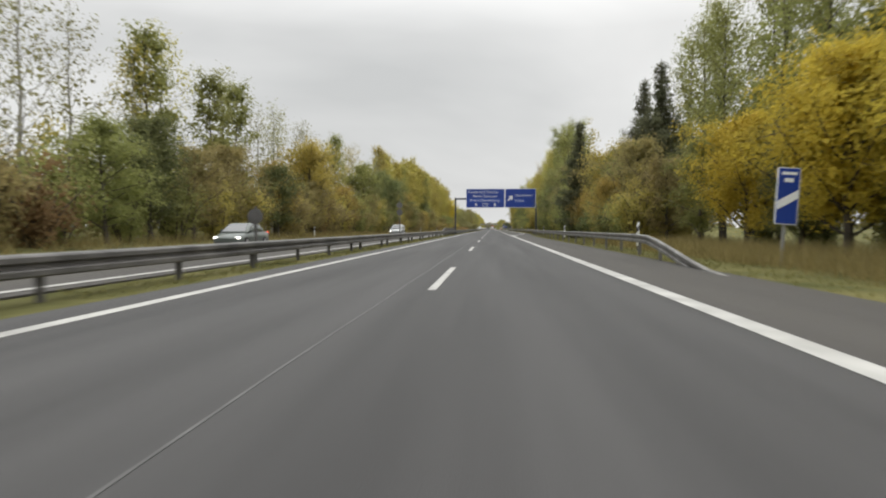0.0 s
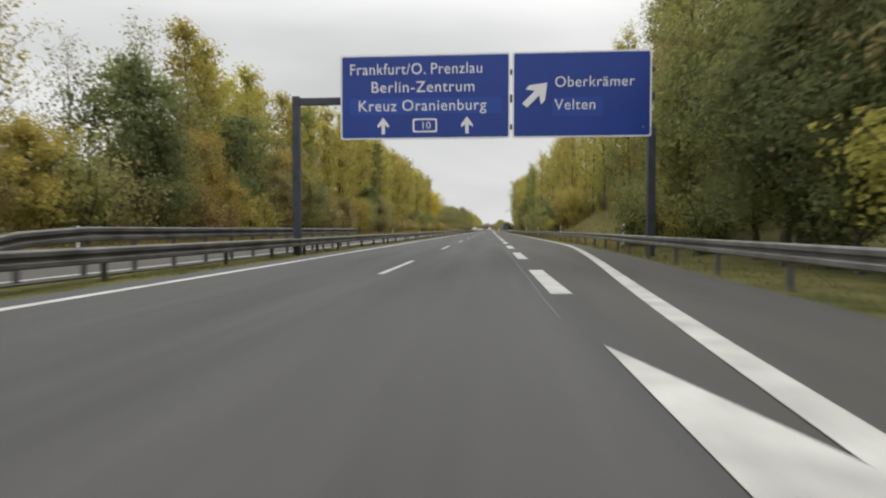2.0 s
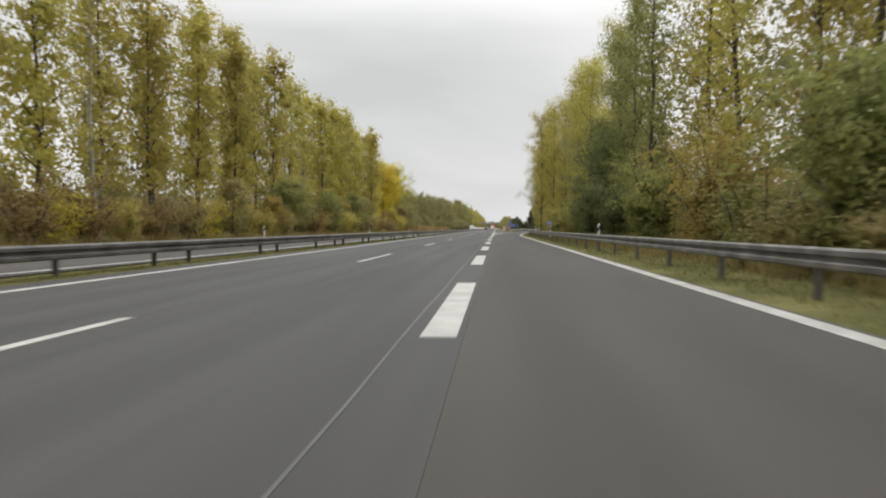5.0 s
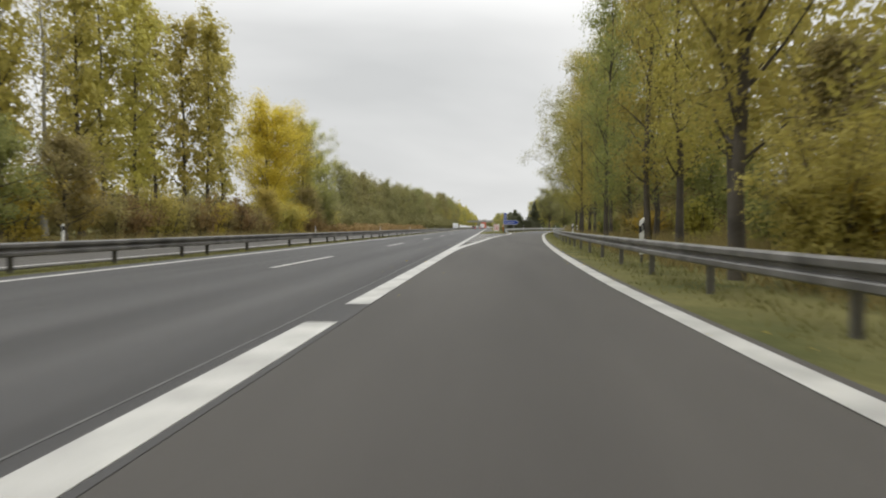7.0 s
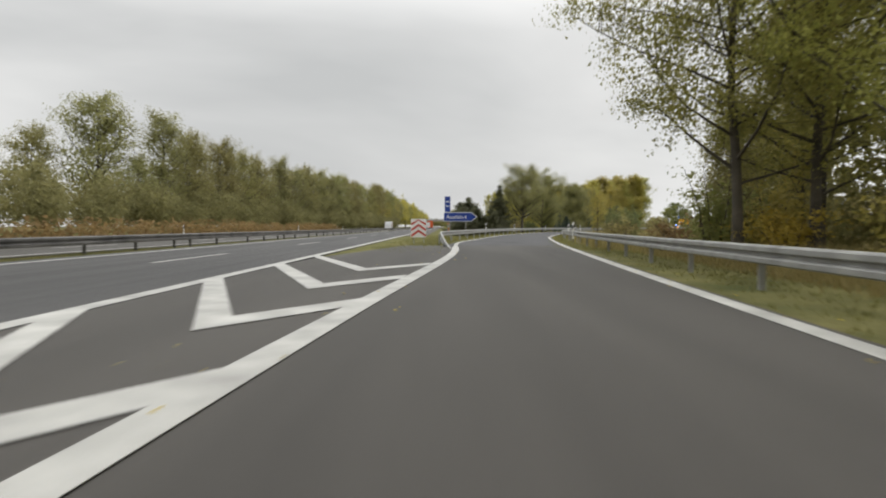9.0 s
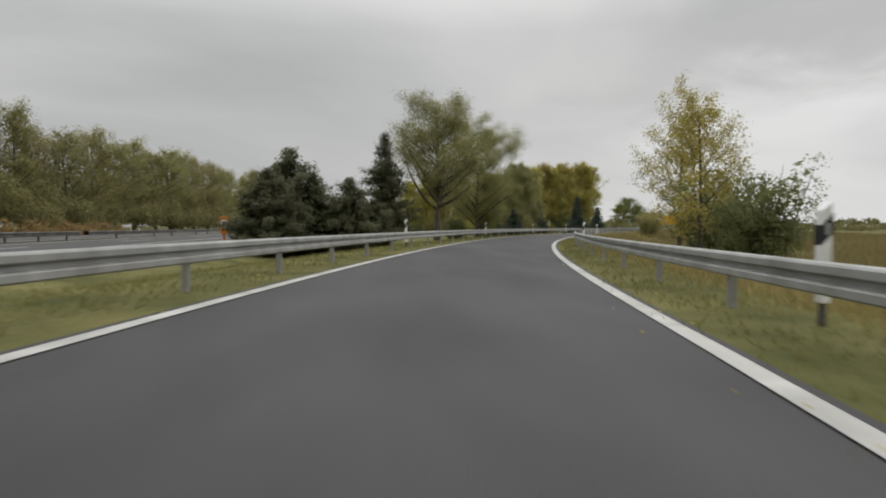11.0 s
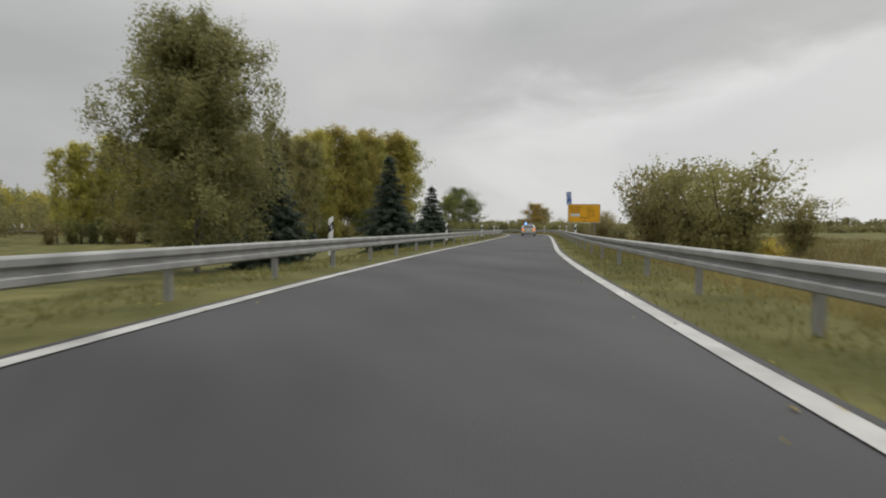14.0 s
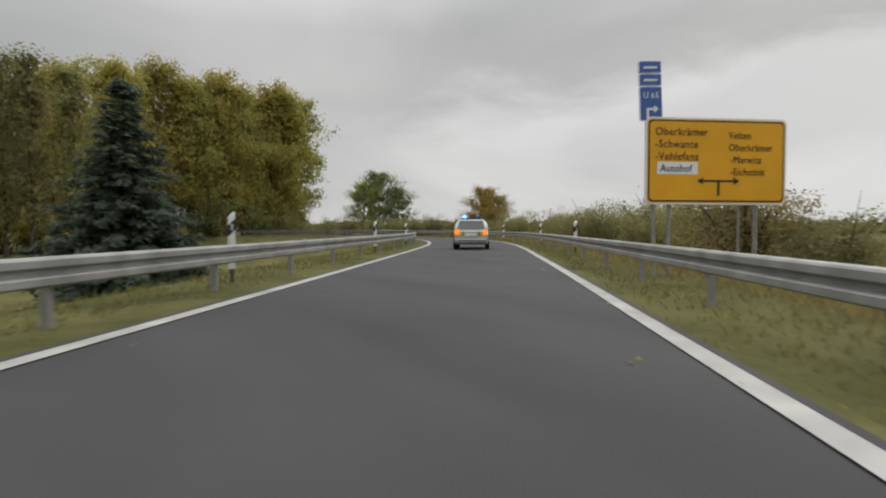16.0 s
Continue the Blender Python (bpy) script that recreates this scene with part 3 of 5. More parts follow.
def limbs(height, trunk_r, first, count, reach, up, seed, wander=0.05, twigs=5, fork=0.0):
    """Trunk and limbs as one mesh's data, and the twig ends where leaves grow."""
    rng = random.Random(seed)
    verts, faces, ends = [], [], []

    def add(points, radii, sides=7):
        v, f = tube(points, radii, sides)
        o = len(verts)
        verts.extend(tuple(p) for p in v)
        faces.extend(tuple(i + o for i in q) for q in f)

    steps = 9
    trunk = [Vector((0, 0, -0.4))]
    for k in range(1, steps + 1):
        z = height * 0.93 * k / steps
        w = wander * height / steps * 2
        trunk.append(Vector((trunk[-1].x + rng.uniform(-w, w), trunk[-1].y + rng.uniform(-w, w), z)))
    thin = 0.55 if fork else 1.0
    add(trunk, [trunk_r * (1.35 if k == 0 else 1.0) * (thin if fork and k / steps > fork else 1.0) * (1 - 0.93 * (k / steps) ** 0.9) + 0.012
                for k in range(steps + 1)], 8)
    for k in range(count):
        u = first + (1 - first) * ((k + rng.random()) / count)
        i = min(int(u * steps), steps - 1)
        base = trunk[i].lerp(trunk[i + 1], u * steps - i)
        w = k * 2.39996 + rng.uniform(-0.4, 0.4)
        length = reach(u) * rng.uniform(0.75, 1.15)
        way = Vector((math.cos(w), math.sin(w), up + rng.uniform(-0.2, 0.25))).normalized()
        pts = [base]
        for s in range(4):
            way = (way + Vector((rng.uniform(-0.22, 0.22), rng.uniform(-0.22, 0.22), rng.uniform(-0.05, 0.22)))).normalized()
            pts.append(pts[-1] + way * length / 4)
        r0 = max(0.018, trunk_r * 0.42 * (1 - u * 0.75))
        if fork and u < fork + 0.2:
            r0 = trunk_r * 0.55
        add(pts, [r0 * (1 - 0.85 * s / 4) for s in range(5)], 5 if fork else 4)
        for t in range(twigs):
            f = rng.uniform(0.30, 1.0)
            j = min(int(f * 4), 3)
            p = pts[j].lerp(pts[j + 1], f * 4 - j)
            d = Vector((rng.uniform(-1, 1), rng.uniform(-1, 1), rng.uniform(-0.4, 0.9))).normalized() * length * rng.uniform(0.12, 0.34)
            add([p, p + d], [r0 * 0.30, 0.006], 3)
            ends.append(tuple(p + d))
            ends.append(tuple(p + d * 0.55))
        ends.append(tuple(pts[-1]))
    ends.append(tuple(trunk[-1]))
    return verts, faces, ends


def tree(label, seed, mat, height, trunk_r, first, count, reach, up, spread, per, size, bark=M_BARK, wander=0.05, twigs=5, droop=0.0, fork=0.0, fill=0.0, core=0.0):
    thing = empty("tree", label=label, category="tree")
    v, f, ends = limbs(height, trunk_r, first, count, reach, up, seed, wander, twigs, fork)
    raw("trunk", v, f, bark, thing, smooth=True)
    leaf_mesh("crown", ends, spread, per, size, mat, thing, seed, droop, 0.0, fill, core)
    return thing


def poplar(seed, mat, height=15.0, per=8, label="tall slender poplar with thin yellow-green autumn leaves", bark=M_BARK, size=0.25, first=0.12, twigs=5, fill=0.15):
    return tree(label, seed, mat, height, 0.125, first, 30, lambda u: 0.7 + 2.0 * math.sin(math.pi * min(1, (u - 0.05) * 1.0)) ** 0.7, 0.95, (0.34, 0.34, 0.30), per, size,
                bark, 0.035, twigs, fill=fill, core=0.08 if per > 20 else (0.14 if per > 4 else 0.0))


def broadleaf(seed, mat, height=9.0, label="dense round-crowned broadleaf tree", per=8, width=3.0, size=0.19):
    return tree(label, seed, mat, height, 0.17, 0.10, 32, lambda u: 0.8 + width * math.sin(math.pi * min(1, 0.12 + u * 0.85)), 0.35, (0.38, 0.38, 0.30), per, size,
                M_BARK, 0.05, 6, core=0.22)


def shrub(seed, mat, height=3.4, label="dense roadside shrub in autumn colour", per=8, width=1.7, size=0.14, core=0.2, stems=13):
    thing = empty("shrub", label=label, category="shrub")
    rng = random.Random(seed)
    verts, faces, ends = [], [], []
    for k in range(stems):
        w = k * 2.4
        tip = Vector((math.cos(w) * width * rng.uniform(0.2, 1), math.sin(w) * width * rng.uniform(0.2, 1), height * rng.uniform(0.45, 1.0)))
        mid = tip * 0.5 + Vector((rng.uniform(-0.2, 0.2), rng.uniform(-0.2, 0.2), height * 0.1))
        v, f = tube([Vector((0.12 * math.cos(w), 0.12 * math.sin(w), -0.2)), mid, tip], [0.035, 0.022, 0.006], 4)
        o = len(verts)
        verts += [tuple(p) for p in v]
        faces += [tuple(i + o for i in q) for q in f]
        for s in range(10):
            u = rng.uniform(0.08, 1.0)
            p = Vector((0, 0, 0)).lerp(mid, u * 2) if u < 0.5 else mid.lerp(tip, u * 2 - 1)
            ends.append((p.x + rng.uniform(-1, 1) * width * 0.33, p.y + rng.uniform(-1, 1) * width * 0.33, max(0.12, p.z + rng.uniform(-0.5, 0.3))))
    raw("stem", verts, faces, M_BARK, thing)
    leaf_mesh("foliage", ends, (0.22, 0.22, 0.18), per, size, mat, thing, seed, core=core)
    return thing


def conifer(seed, height, width, mat, label, tiers=17, first=0.06, size=0.2, ragged=0.2, per=7, cone=0.85, lift=-0.22):
    """A conifer of drooping boughs in tiers, each bough set with needle sprays."""
    thing = empty("conifer", label=label, category="conifer")
    rng = random.Random(seed)
    verts, faces = [], []
    v, f = tube([Vector((0, 0, -0.9)), Vector((0, 0, height * 0.5)), Vector((0.03, 0.02, height))], [0.15, 0.09, 0.012], 8)
    verts += [tuple(p) for p in v]
    faces += [tuple(q) for q in f]
    ends = []
    for k in range(tiers):
        u = (k + 0.3 * rng.random()) / tiers
        z = height * (first + (0.985 - first) * u)
        reach = width * (1 - u) ** cone * rng.uniform(1 - ragged, 1 + ragged * 0.6) + 0.08
        n = max(5, int(13 * (1 - u) + 4))
        for b in range(n):
            w = 2 * math.pi * (b + rng.random() * 0.7) / n + k
            r = reach * rng.uniform(1 - ragged * 1.4, 1.12)
            tip = Vector((math.cos(w) * r, math.sin(w) * r, z + lift * r + rng.uniform(-0.12, 0.1)))
            root = Vector((0, 0, z))
            v, f = tube([root, root.lerp(tip, 0.6) + Vector((0, 0, 0.05 * r)), tip], [0.022, 0.014, 0.004], 3)
            o = len(verts)
            verts += [tuple(p) for p in v]
            faces += [tuple(i + o for i in q) for q in f]
            m = max(2, int(r / 0.19))
            for s in range(m):
                ends.append(tuple(root.lerp(tip, 0.2 + 0.8 * (s + rng.random()) / m)))
    raw("trunk", verts, faces, M_BARK, thing)
    leaf_mesh("needles", ends, (0.12, 0.12, 0.07) if lift < 0 else (0.17, 0.17, 0.15), per, size, mat, thing, seed, 0.05, 0.3, 0.0)
    return thing


PLACED = []


def plant(kind, x, y, scale=1.0, turn=None, tall=1.0):
    """A copy of a grown tree at a place on the earth."""
    rng = random.Random(int(x * 131 + y * 17))
    turn = rng.uniform(0, 360) if turn is None else turn
    m = pose(x, y, ground_z(x, y) + 0.02, 0, 0, turn) @ Matrix.Diagonal((scale, scale, scale * tall, 1))
    if kind not in PLACED:
        PLACED.append(kind)
        kind.matrix_basis = m
        return kind
    ob = copy_thing(kind, Matrix.Identity(4))
    ob.matrix_basis = m
    return ob


def build_woods():
    rng = random.Random(4)
    yg, gg = "tall slender poplar with yellow-green autumn leaves", "tall slender poplar with fading green leaves"
    pop = [poplar(11 + k, L_YGREEN, 15 + 0.6 * k, 10, yg, twigs=4, size=0.18, first=0.16) for k in range(3)]
    popn = [poplar(61, L_YGREEN, 15, 13, yg, size=0.125, fill=0.0), poplar(62, L_GREEN, 15, 13, gg, size=0.125, fill=0.0), poplar(63, L_YGREEN, 16, 12, yg, size=0.125, fill=0.0)]
    fine = [poplar(65, L_YGREEN, 15, 25, yg, size=0.105, fill=0.0), poplar(66, L_YGREEN, 16, 25, yg, size=0.105, fill=0.0), poplar(67, L_GREEN, 14.5, 24, gg, size=0.105, fill=0.0)]
    popg = [poplar(21, L_GREEN, 14.5, 11, gg, twigs=4, size=0.19), poplar(22, L_WILLOW, 14, 10, "tall slender poplar with greyish green leaves", twigs=4, size=0.19)]
    yellow = broadleaf(26, L_GOLD, 7.5, "spreading tree in bright yellow autumn leaf", 34, 3.2, 0.125)
    bare = [poplar(31, L_WILLOW, 13.0, 3, "half-bare slender tree with pale bark", M_BARK_PALE, 0.15),
            poplar(32, L_YGREEN, 13.5, 4, "half-bare slender tree with pale bark", M_BARK_PALE, 0.15)]
    oak = [broadleaf(41, L_DARK, 9.0, "dense round-crowned tree with dark green leaves", 15, 3.0, 0.15),
           broadleaf(42, L_GREEN, 9.5, "dense round-crowned tree with green leaves", 15, 3.0, 0.15),
           broadleaf(43, L_BROWN, 8.5, "dense round-crowned tree turning olive brown", 14, 3.0, 0.15),
           broadleaf(44, L_AMBER, 7.0, "small tree turning amber brown", 14, 2.6, 0.14)]
    low = [shrub(51, L_BROWN, 3.2, "dense olive brown roadside shrub", 13, size=0.115), shrub(52, L_GREEN, 3.6, "dense green roadside shrub", 13, size=0.115),
           shrub(53, L_YGREEN, 3.4, "dense yellow-green roadside shrub", 13, size=0.115), shrub(54, L_RUST, 2.8, "dense rust brown roadside shrub", 13, size=0.11),
           shrub(55, L_DARK, 3.2, "dense dark green roadside shrub", 13, size=0.115), shrub(56, L_YELLOW, 3.0, "bright yellow roadside shrub", 13, size=0.11)]
    straw = shrub(57, L_STRAW, 5.6, "tall straw-yellow bush leafy to the ground", 22, 2.8, 0.14, 0.06, stems=30)
    leafy = shrub(58, L_DARK, 6.4, "tall dark green bush leafy to the ground", 26, 2.8, 0.14, stems=30)
    fresh = shrub(59, L_GREEN, 5.6, "tall green bush leafy to the ground", 26, 2.8, 0.14, stems=30)
    pick = lambda kinds: rng.choice(kinds)
    # far side of the motorway: two rows of tall trees, thin and mixed before the gantry, close poplars after it
    y = -2.0
    while y < 124:
        plant(pick(bare + bare + popg[:1]), -23.0 + rng.uniform(-1.5, 1.5), y, 1.06 * rng.uniform(0.88, 1.1))
        y += 4.6
    y = 126.0
    while y < 318:
        s = 1.10 if y < 150 else (1.22 if y < 180 else 1.32)
        mix = pop + pop + popg[:1] if y < 215 else pop + pop + bare[1:]
        plant(pick(mix), -22.8 + rng.uniform(-1.6, 1.2), y + rng.uniform(-0.8, 0.8), s * rng.uniform(0.92, 1.06))
        y += 3.5
    # undergrowth in front of it
    y = 2.0
    while y < 345:
        near = (low[0], low[0], low[1], low[3], low[2]) if y < 110 else ((low[0], low[3], low[5], low[2]) if y > 200 else (low[0], low[1], low[3], low[2]))
        big = rng.random() < (0.30 if y < 120 else 0.34)
        kind = pick(oak) if big and y < 200 else (pick((oak[2], oak[3], oak[1], straw)) if big else pick(near))
        f = (0.8 if y < 200 else 0.72) if big else (1.70 if y < 124 else 1.35)
        plant(kind, -18.9 + rng.uniform(-0.8, 0.5), y, rng.uniform(0.75, 1.1) * f, tall=0.95)
        y += 2.5
    for x, y, k, s in ((-19.6, 46.0, 2, 0.85), (-19.4, 56.0, 3, 0.95), (-20.0, 69.0, 3, 1.45), (-21.5, 73.5, 2, 1.10), (-19.6, 84.0, 3, 0.9), (-20.0, 97.0, 1, 1.18), (-19.6, 105.0, 3, 0.85),
                       (-19.8, 114.0, 0, 1.28), (-20.0, 122.0, 3, 1.1), (-20.8, 132.0, 0, 1.25), (-20.0, 142.0, 3, 1.25), (-20.2, 148.0, 3, 1.05), (-20.3, 190.0, 0, 0.95)):
        plant(oak[k], x, y, s)
    plant(popg[0], -23.0, 41.0, 1.02)
    gold = tree("broad poplar in golden yellow autumn leaf", 68, L_GOLD, 14.0, 0.16, 0.14, 40, lambda u: 1.2 + 3.4 * math.sin(math.pi * min(1, 0.12 + u * 0.76)),
                0.75, (0.40, 0.40, 0.32), 30, 0.13, M_BARK, 0.03, 6, core=0.10)
    plant(gold, -22.8, 329.0, 1.45, tall=0.76)
    plant(gold, -23.4, 335.0, 1.40, 100, 0.78)
    # beside the exit lane
    y = 4.0
    while y < 112:
        if y < 47:
            plant(pick((popn[1], oak[1]) if y < 38 else (straw, oak[2])), (15.0 if y < 38 else 11.2) + rng.uniform(0, 1.3), y, 0.95 * rng.uniform(0.92, 1.1))
        elif y < 72:
            plant(pick((straw, oak[1], straw)), 12.0 + rng.uniform(0, 1.3), y, 0.86 * rng.uniform(0.92, 1.1))
        else:
            plant(pick((oak[1], oak[2], oak[1])), 11.8 + rng.uniform(0, 1.6), y, rng.uniform(0.75, 0.88) if y < 86 else rng.uniform(1.1, 1.3))
        y += 5.0
    for x, y in ((13.6, 92.0), (13.0, 99.0), (13.8, 105.0), (12.8, 110.0), (16.5, 47.0), (17.5, 38.0), (18.0, 54.0)):
        plant(popn[1], x, y, 1.15)
    y = 112.0
    while y < 315:
        gap = 10.5 + (4.0 if y < 150 else 3.0 - 1.2 * smoothstep(205, 222, y) - 1.8 * smoothstep(250, 268, y)) - 0.7 * smoothstep(215, 235, y) + max(0, y - 268) * 0.085
        plant(pick(popn if y < 225 else fine), gap + rng.uniform(-0.3, 1.8), y + rng.uniform(-0.7, 0.7), rng.uniform(0.98, 1.14))
        y += 4.2
    for x, y, k in ((18.4, 318.0, 1), (22.0, 342.0, 0), (17.6, 311.0, 2), (23.0, 336.0, 1), (24.8, 346.5, 1), (27.0, 350.0, 0), (26.0, 341.0, 2)):
        plant(fine[k], x, y, 1.05)
    y = 38.0
    while y < 262:
        near = (low[1], low[4], low[2], low[1]) if y < 180 else (low[0], low[2], low[1])
        big = rng.random() < (0.5 if y < 100 else 0.25) and y < 180
        x = (9.6 if y < 205 else 12.4) if not 117 < y < 160 else 15.0
        plant(pick(oak[:3] if y > 75 else (oak[2], straw, oak[3])) if big else pick(near), x + rng.uniform(-0.2, 1.2) + (1.0 if big else 0), y, rng.uniform(0.8, 1.1) * (0.75 if big else (1.2 if y < 100 else 1)), tall=1 if y < 180 else 0.7)
        y += 3.0
    for k in range(6):
        plant(pick((low[1], low[4], oak[1], low[1], low[2])), 10.9 + rng.uniform(-0.3, 1.6), 101 + 3.2 * k, rng.uniform(0.8, 1.0))
    # the hanging bushes after the bank, from straw yellow to dark green
    for x, y, kind, s in ((12.4, 149.5, straw, 0.86), (11.9, 154.0, straw, 0.92), (12.6, 158.5, straw, 1.06), (12.0, 163.5, leafy, 0.92), (12.2, 168.0, leafy, 1.02), (10.9, 172.5, fresh, 0.6),
                          (11.4, 176.0, fresh, 0.95), (11.3, 182.0, fresh, 0.9), (11.5, 190.0, leafy, 0.85), (11.2, 199.0, fresh, 0.9), (11.4, 208.0, straw, 0.85),
                          (11.2, 216.0, fresh, 0.8), (11.0, 223.0, leafy, 0.62), (10.9, 229.5, leafy, 0.85), (10.7, 236.0, fresh, 0.66), (10.6, 243.0, straw, 0.62), (10.6, 250.0, fresh, 0.66), (10.5, 257.5, straw, 0.58),
                          (10.6, 265.0, straw, 0.56)):
        plant(kind, x, y, s)
    for x, y, k, s in ((12.0, 92.0, 0, 0.9), (11.6, 96.5, 1, 0.85), (13.2, 88.0, 0, 0.95), (12.6, 233.0, 0, 1.0), (12.0, 228.5, 0, 0.85), (14.2, 237.0, 0, 0.9), (13.0, 66.0, 2, 1.05), (12.8, 60.5, 3, 1.25)):
        plant(oak[k], x, y, s)
    for x, y, k in ((11.0, 231.0, 4), (11.2, 94.0, 4), (12.6, 57.5, 4), (12.2, 62.0, 1), (14.2, 60.0, 4), (13.6, 66.0, 1), (15.0, 54.0, 4), (13.0, 240.0, 0), (15.0, 246.0, 1), (15.5, 254.0, 0)):
        plant(low[k], x, y, 0.95)
    for k in range(9):
        plant(pick((oak[1], oak[2], oak[1], low[2])), 12.4 + rng.uniform(0, 2) + max(0, 9 * k - 45) * 0.085, 224 + 9.3 * k, rng.uniform(0.55, 0.75))
    for x, y in ((-22.8, 347.0), (-20.8, 338.0)):
        plant(popn[0], x, y, 1.06)
    for x, y, s in ((11.7, 19.5, 0.88), (12.4, 28.5, 0.80), (12.0, 13.5, 0.9)):
        plant(yellow, x, y, s)
    for x, y, s in ((13.9, 25.0, 1.0), (14.6, 30.5, 1.05), (14.2, 36.0, 0.95), (16.2, 22.0, 1.1), (15.5, 40.0, 1.0)):
        plant(popn[1], x, y, s)
    for x, y, k, s in ((11.8, 33.0, 1, 0.62), (11.4, 37.5, 2, 0.62), (12.8, 24.5, 0, 0.62), (13.4, 17.5, 0, 0.7)):
        plant(oak[k], x, y, s)
    for k in range(9):
        plant(low[(4, 1, 4)[k % 3]], 13.4 + 1.6 * (k % 2) + rng.uniform(-0.4, 0.4), 9 + 2.6 * k, rng.uniform(0.75, 1.0))
    for k in range(12):
        plant(pick((low[0], low[2], low[1], low[5])), right_edge_x(258 + k * 7) + 4.4 + rng.uniform(-0.4, 0.9), 258 + k * 7, rng.uniform(0.6, 1.0), tall=0.8)
    for k in range(14):
        plant(pick(low[:2] + low[3:4]), 17.5 + rng.uniform(-1, 3), 196 + 11 * k, 1.0, tall=0.9)
    end = tree("broad poplar at the end of the row with drooping yellow-green boughs", 64, L_PALE, 16.0, 0.155, 0.16, 40,
               lambda u: 2.0 + 4.2 * math.sin(math.pi * min(1, 0.15 + u * 0.75)), 0.50, (0.36, 0.36, 0.26), 38, 0.105, M_BARK, 0.03, 8, 0.10, core=0.02)
    for x, y, s, turn in ((16.4, 335.5, 1.02, 15), (18.4, 335.0, 1.04, 130), (14.6, 320.0, 1.0, 250), (18.6, 331.0, 1.04, 40), (20.4, 338.0, 1.0, 300)):
        plant(end, x, y, s, turn)
    plant(end, -21.6, 343.0, 0.98, 70)
    for x, y, k, s in ((19.0, 347.0, 3, 0.9), (17.6, 351.5, 0, 0.75), (21.5, 343.0, 0, 1.2), (19.0, 338.5, 2, 1.1), (22.0, 333.0, 1, 1.3), (17.8, 329.0, 0, 1.0), (15.8, 312.0, 1, 1.0), (17.5, 306.0, 0, 1.2), (15.2, 299.0, 2, 1.0), (18.0, 296.0, 1, 1.3), (14.6, 288.0, 0, 1.0), (17.0, 284.0, 1, 1.2),
                       (20.5, 325.0, 1, 1.3), (24.5, 339.0, 0, 1.4), (18.5, 317.0, 2, 1.1), (23.5, 347.0, 1, 1.1), (26.0, 331.0, 1, 1.4), (22.8, 357.0, 3, 0.75), (20.6, 354.5, 0, 0.8), (25.2, 359.0, 0, 0.9), (28.5, 353.0, 1, 1.2),
                       (26.4, 347.5, 0, 1.3), (22.4, 351.0, 0, 1.0)):
        plant(low[k], x, y, s, tall=0.85)
    # round-crowned trees beyond the row's end, where the far side opens
    full = [tree("large round-crowned willow with grey-green leaves", 45 + k, (L_WILLOW, L_OLIVE, L_WILLOW)[k], 13.5 + k, 0.25, 0.03, 48,
                 lambda u: 1.6 + (4.2 - 0.5 * k) * math.sin(math.pi * min(1, 0.16 + u * 0.78)), 0.6, (0.46, 0.46, 0.40), 12, 0.20, M_BARK, 0.04, 6, core=0.12) for k in range(3)]
    for x, y, k, s in ((20.6, 345.0, 1, 0.42), (23.5, 349.0, 1, 0.55), (28.0, 355.0, 0, 0.62), (25.5, 353.0, 1, 0.40), (31.5, 361.0, 0, 0.55)):
        plant(full[k], x, y, s)
    plant(full[0], -35.0, 392.0, 1.20)
    plant(full[2], -32.0, 397.0, 0.62)
    plant(full[1], -38.5, 386.0, 0.80)
    y = 404.0
    while y < 640:
        edge = -33 + 14 * smoothstep(420, 620, y)
        plant(pick(full), edge + rng.uniform(-1.5, 1.5), y, (0.98 + 0.16 * smoothstep(430, 520, y)) * rng.uniform(0.86, 1.1))
        y += 7.0 if y < 520 else 10.0
    return pop, popg, oak, low


POP, POPG, OAK, LOW = build_woods()


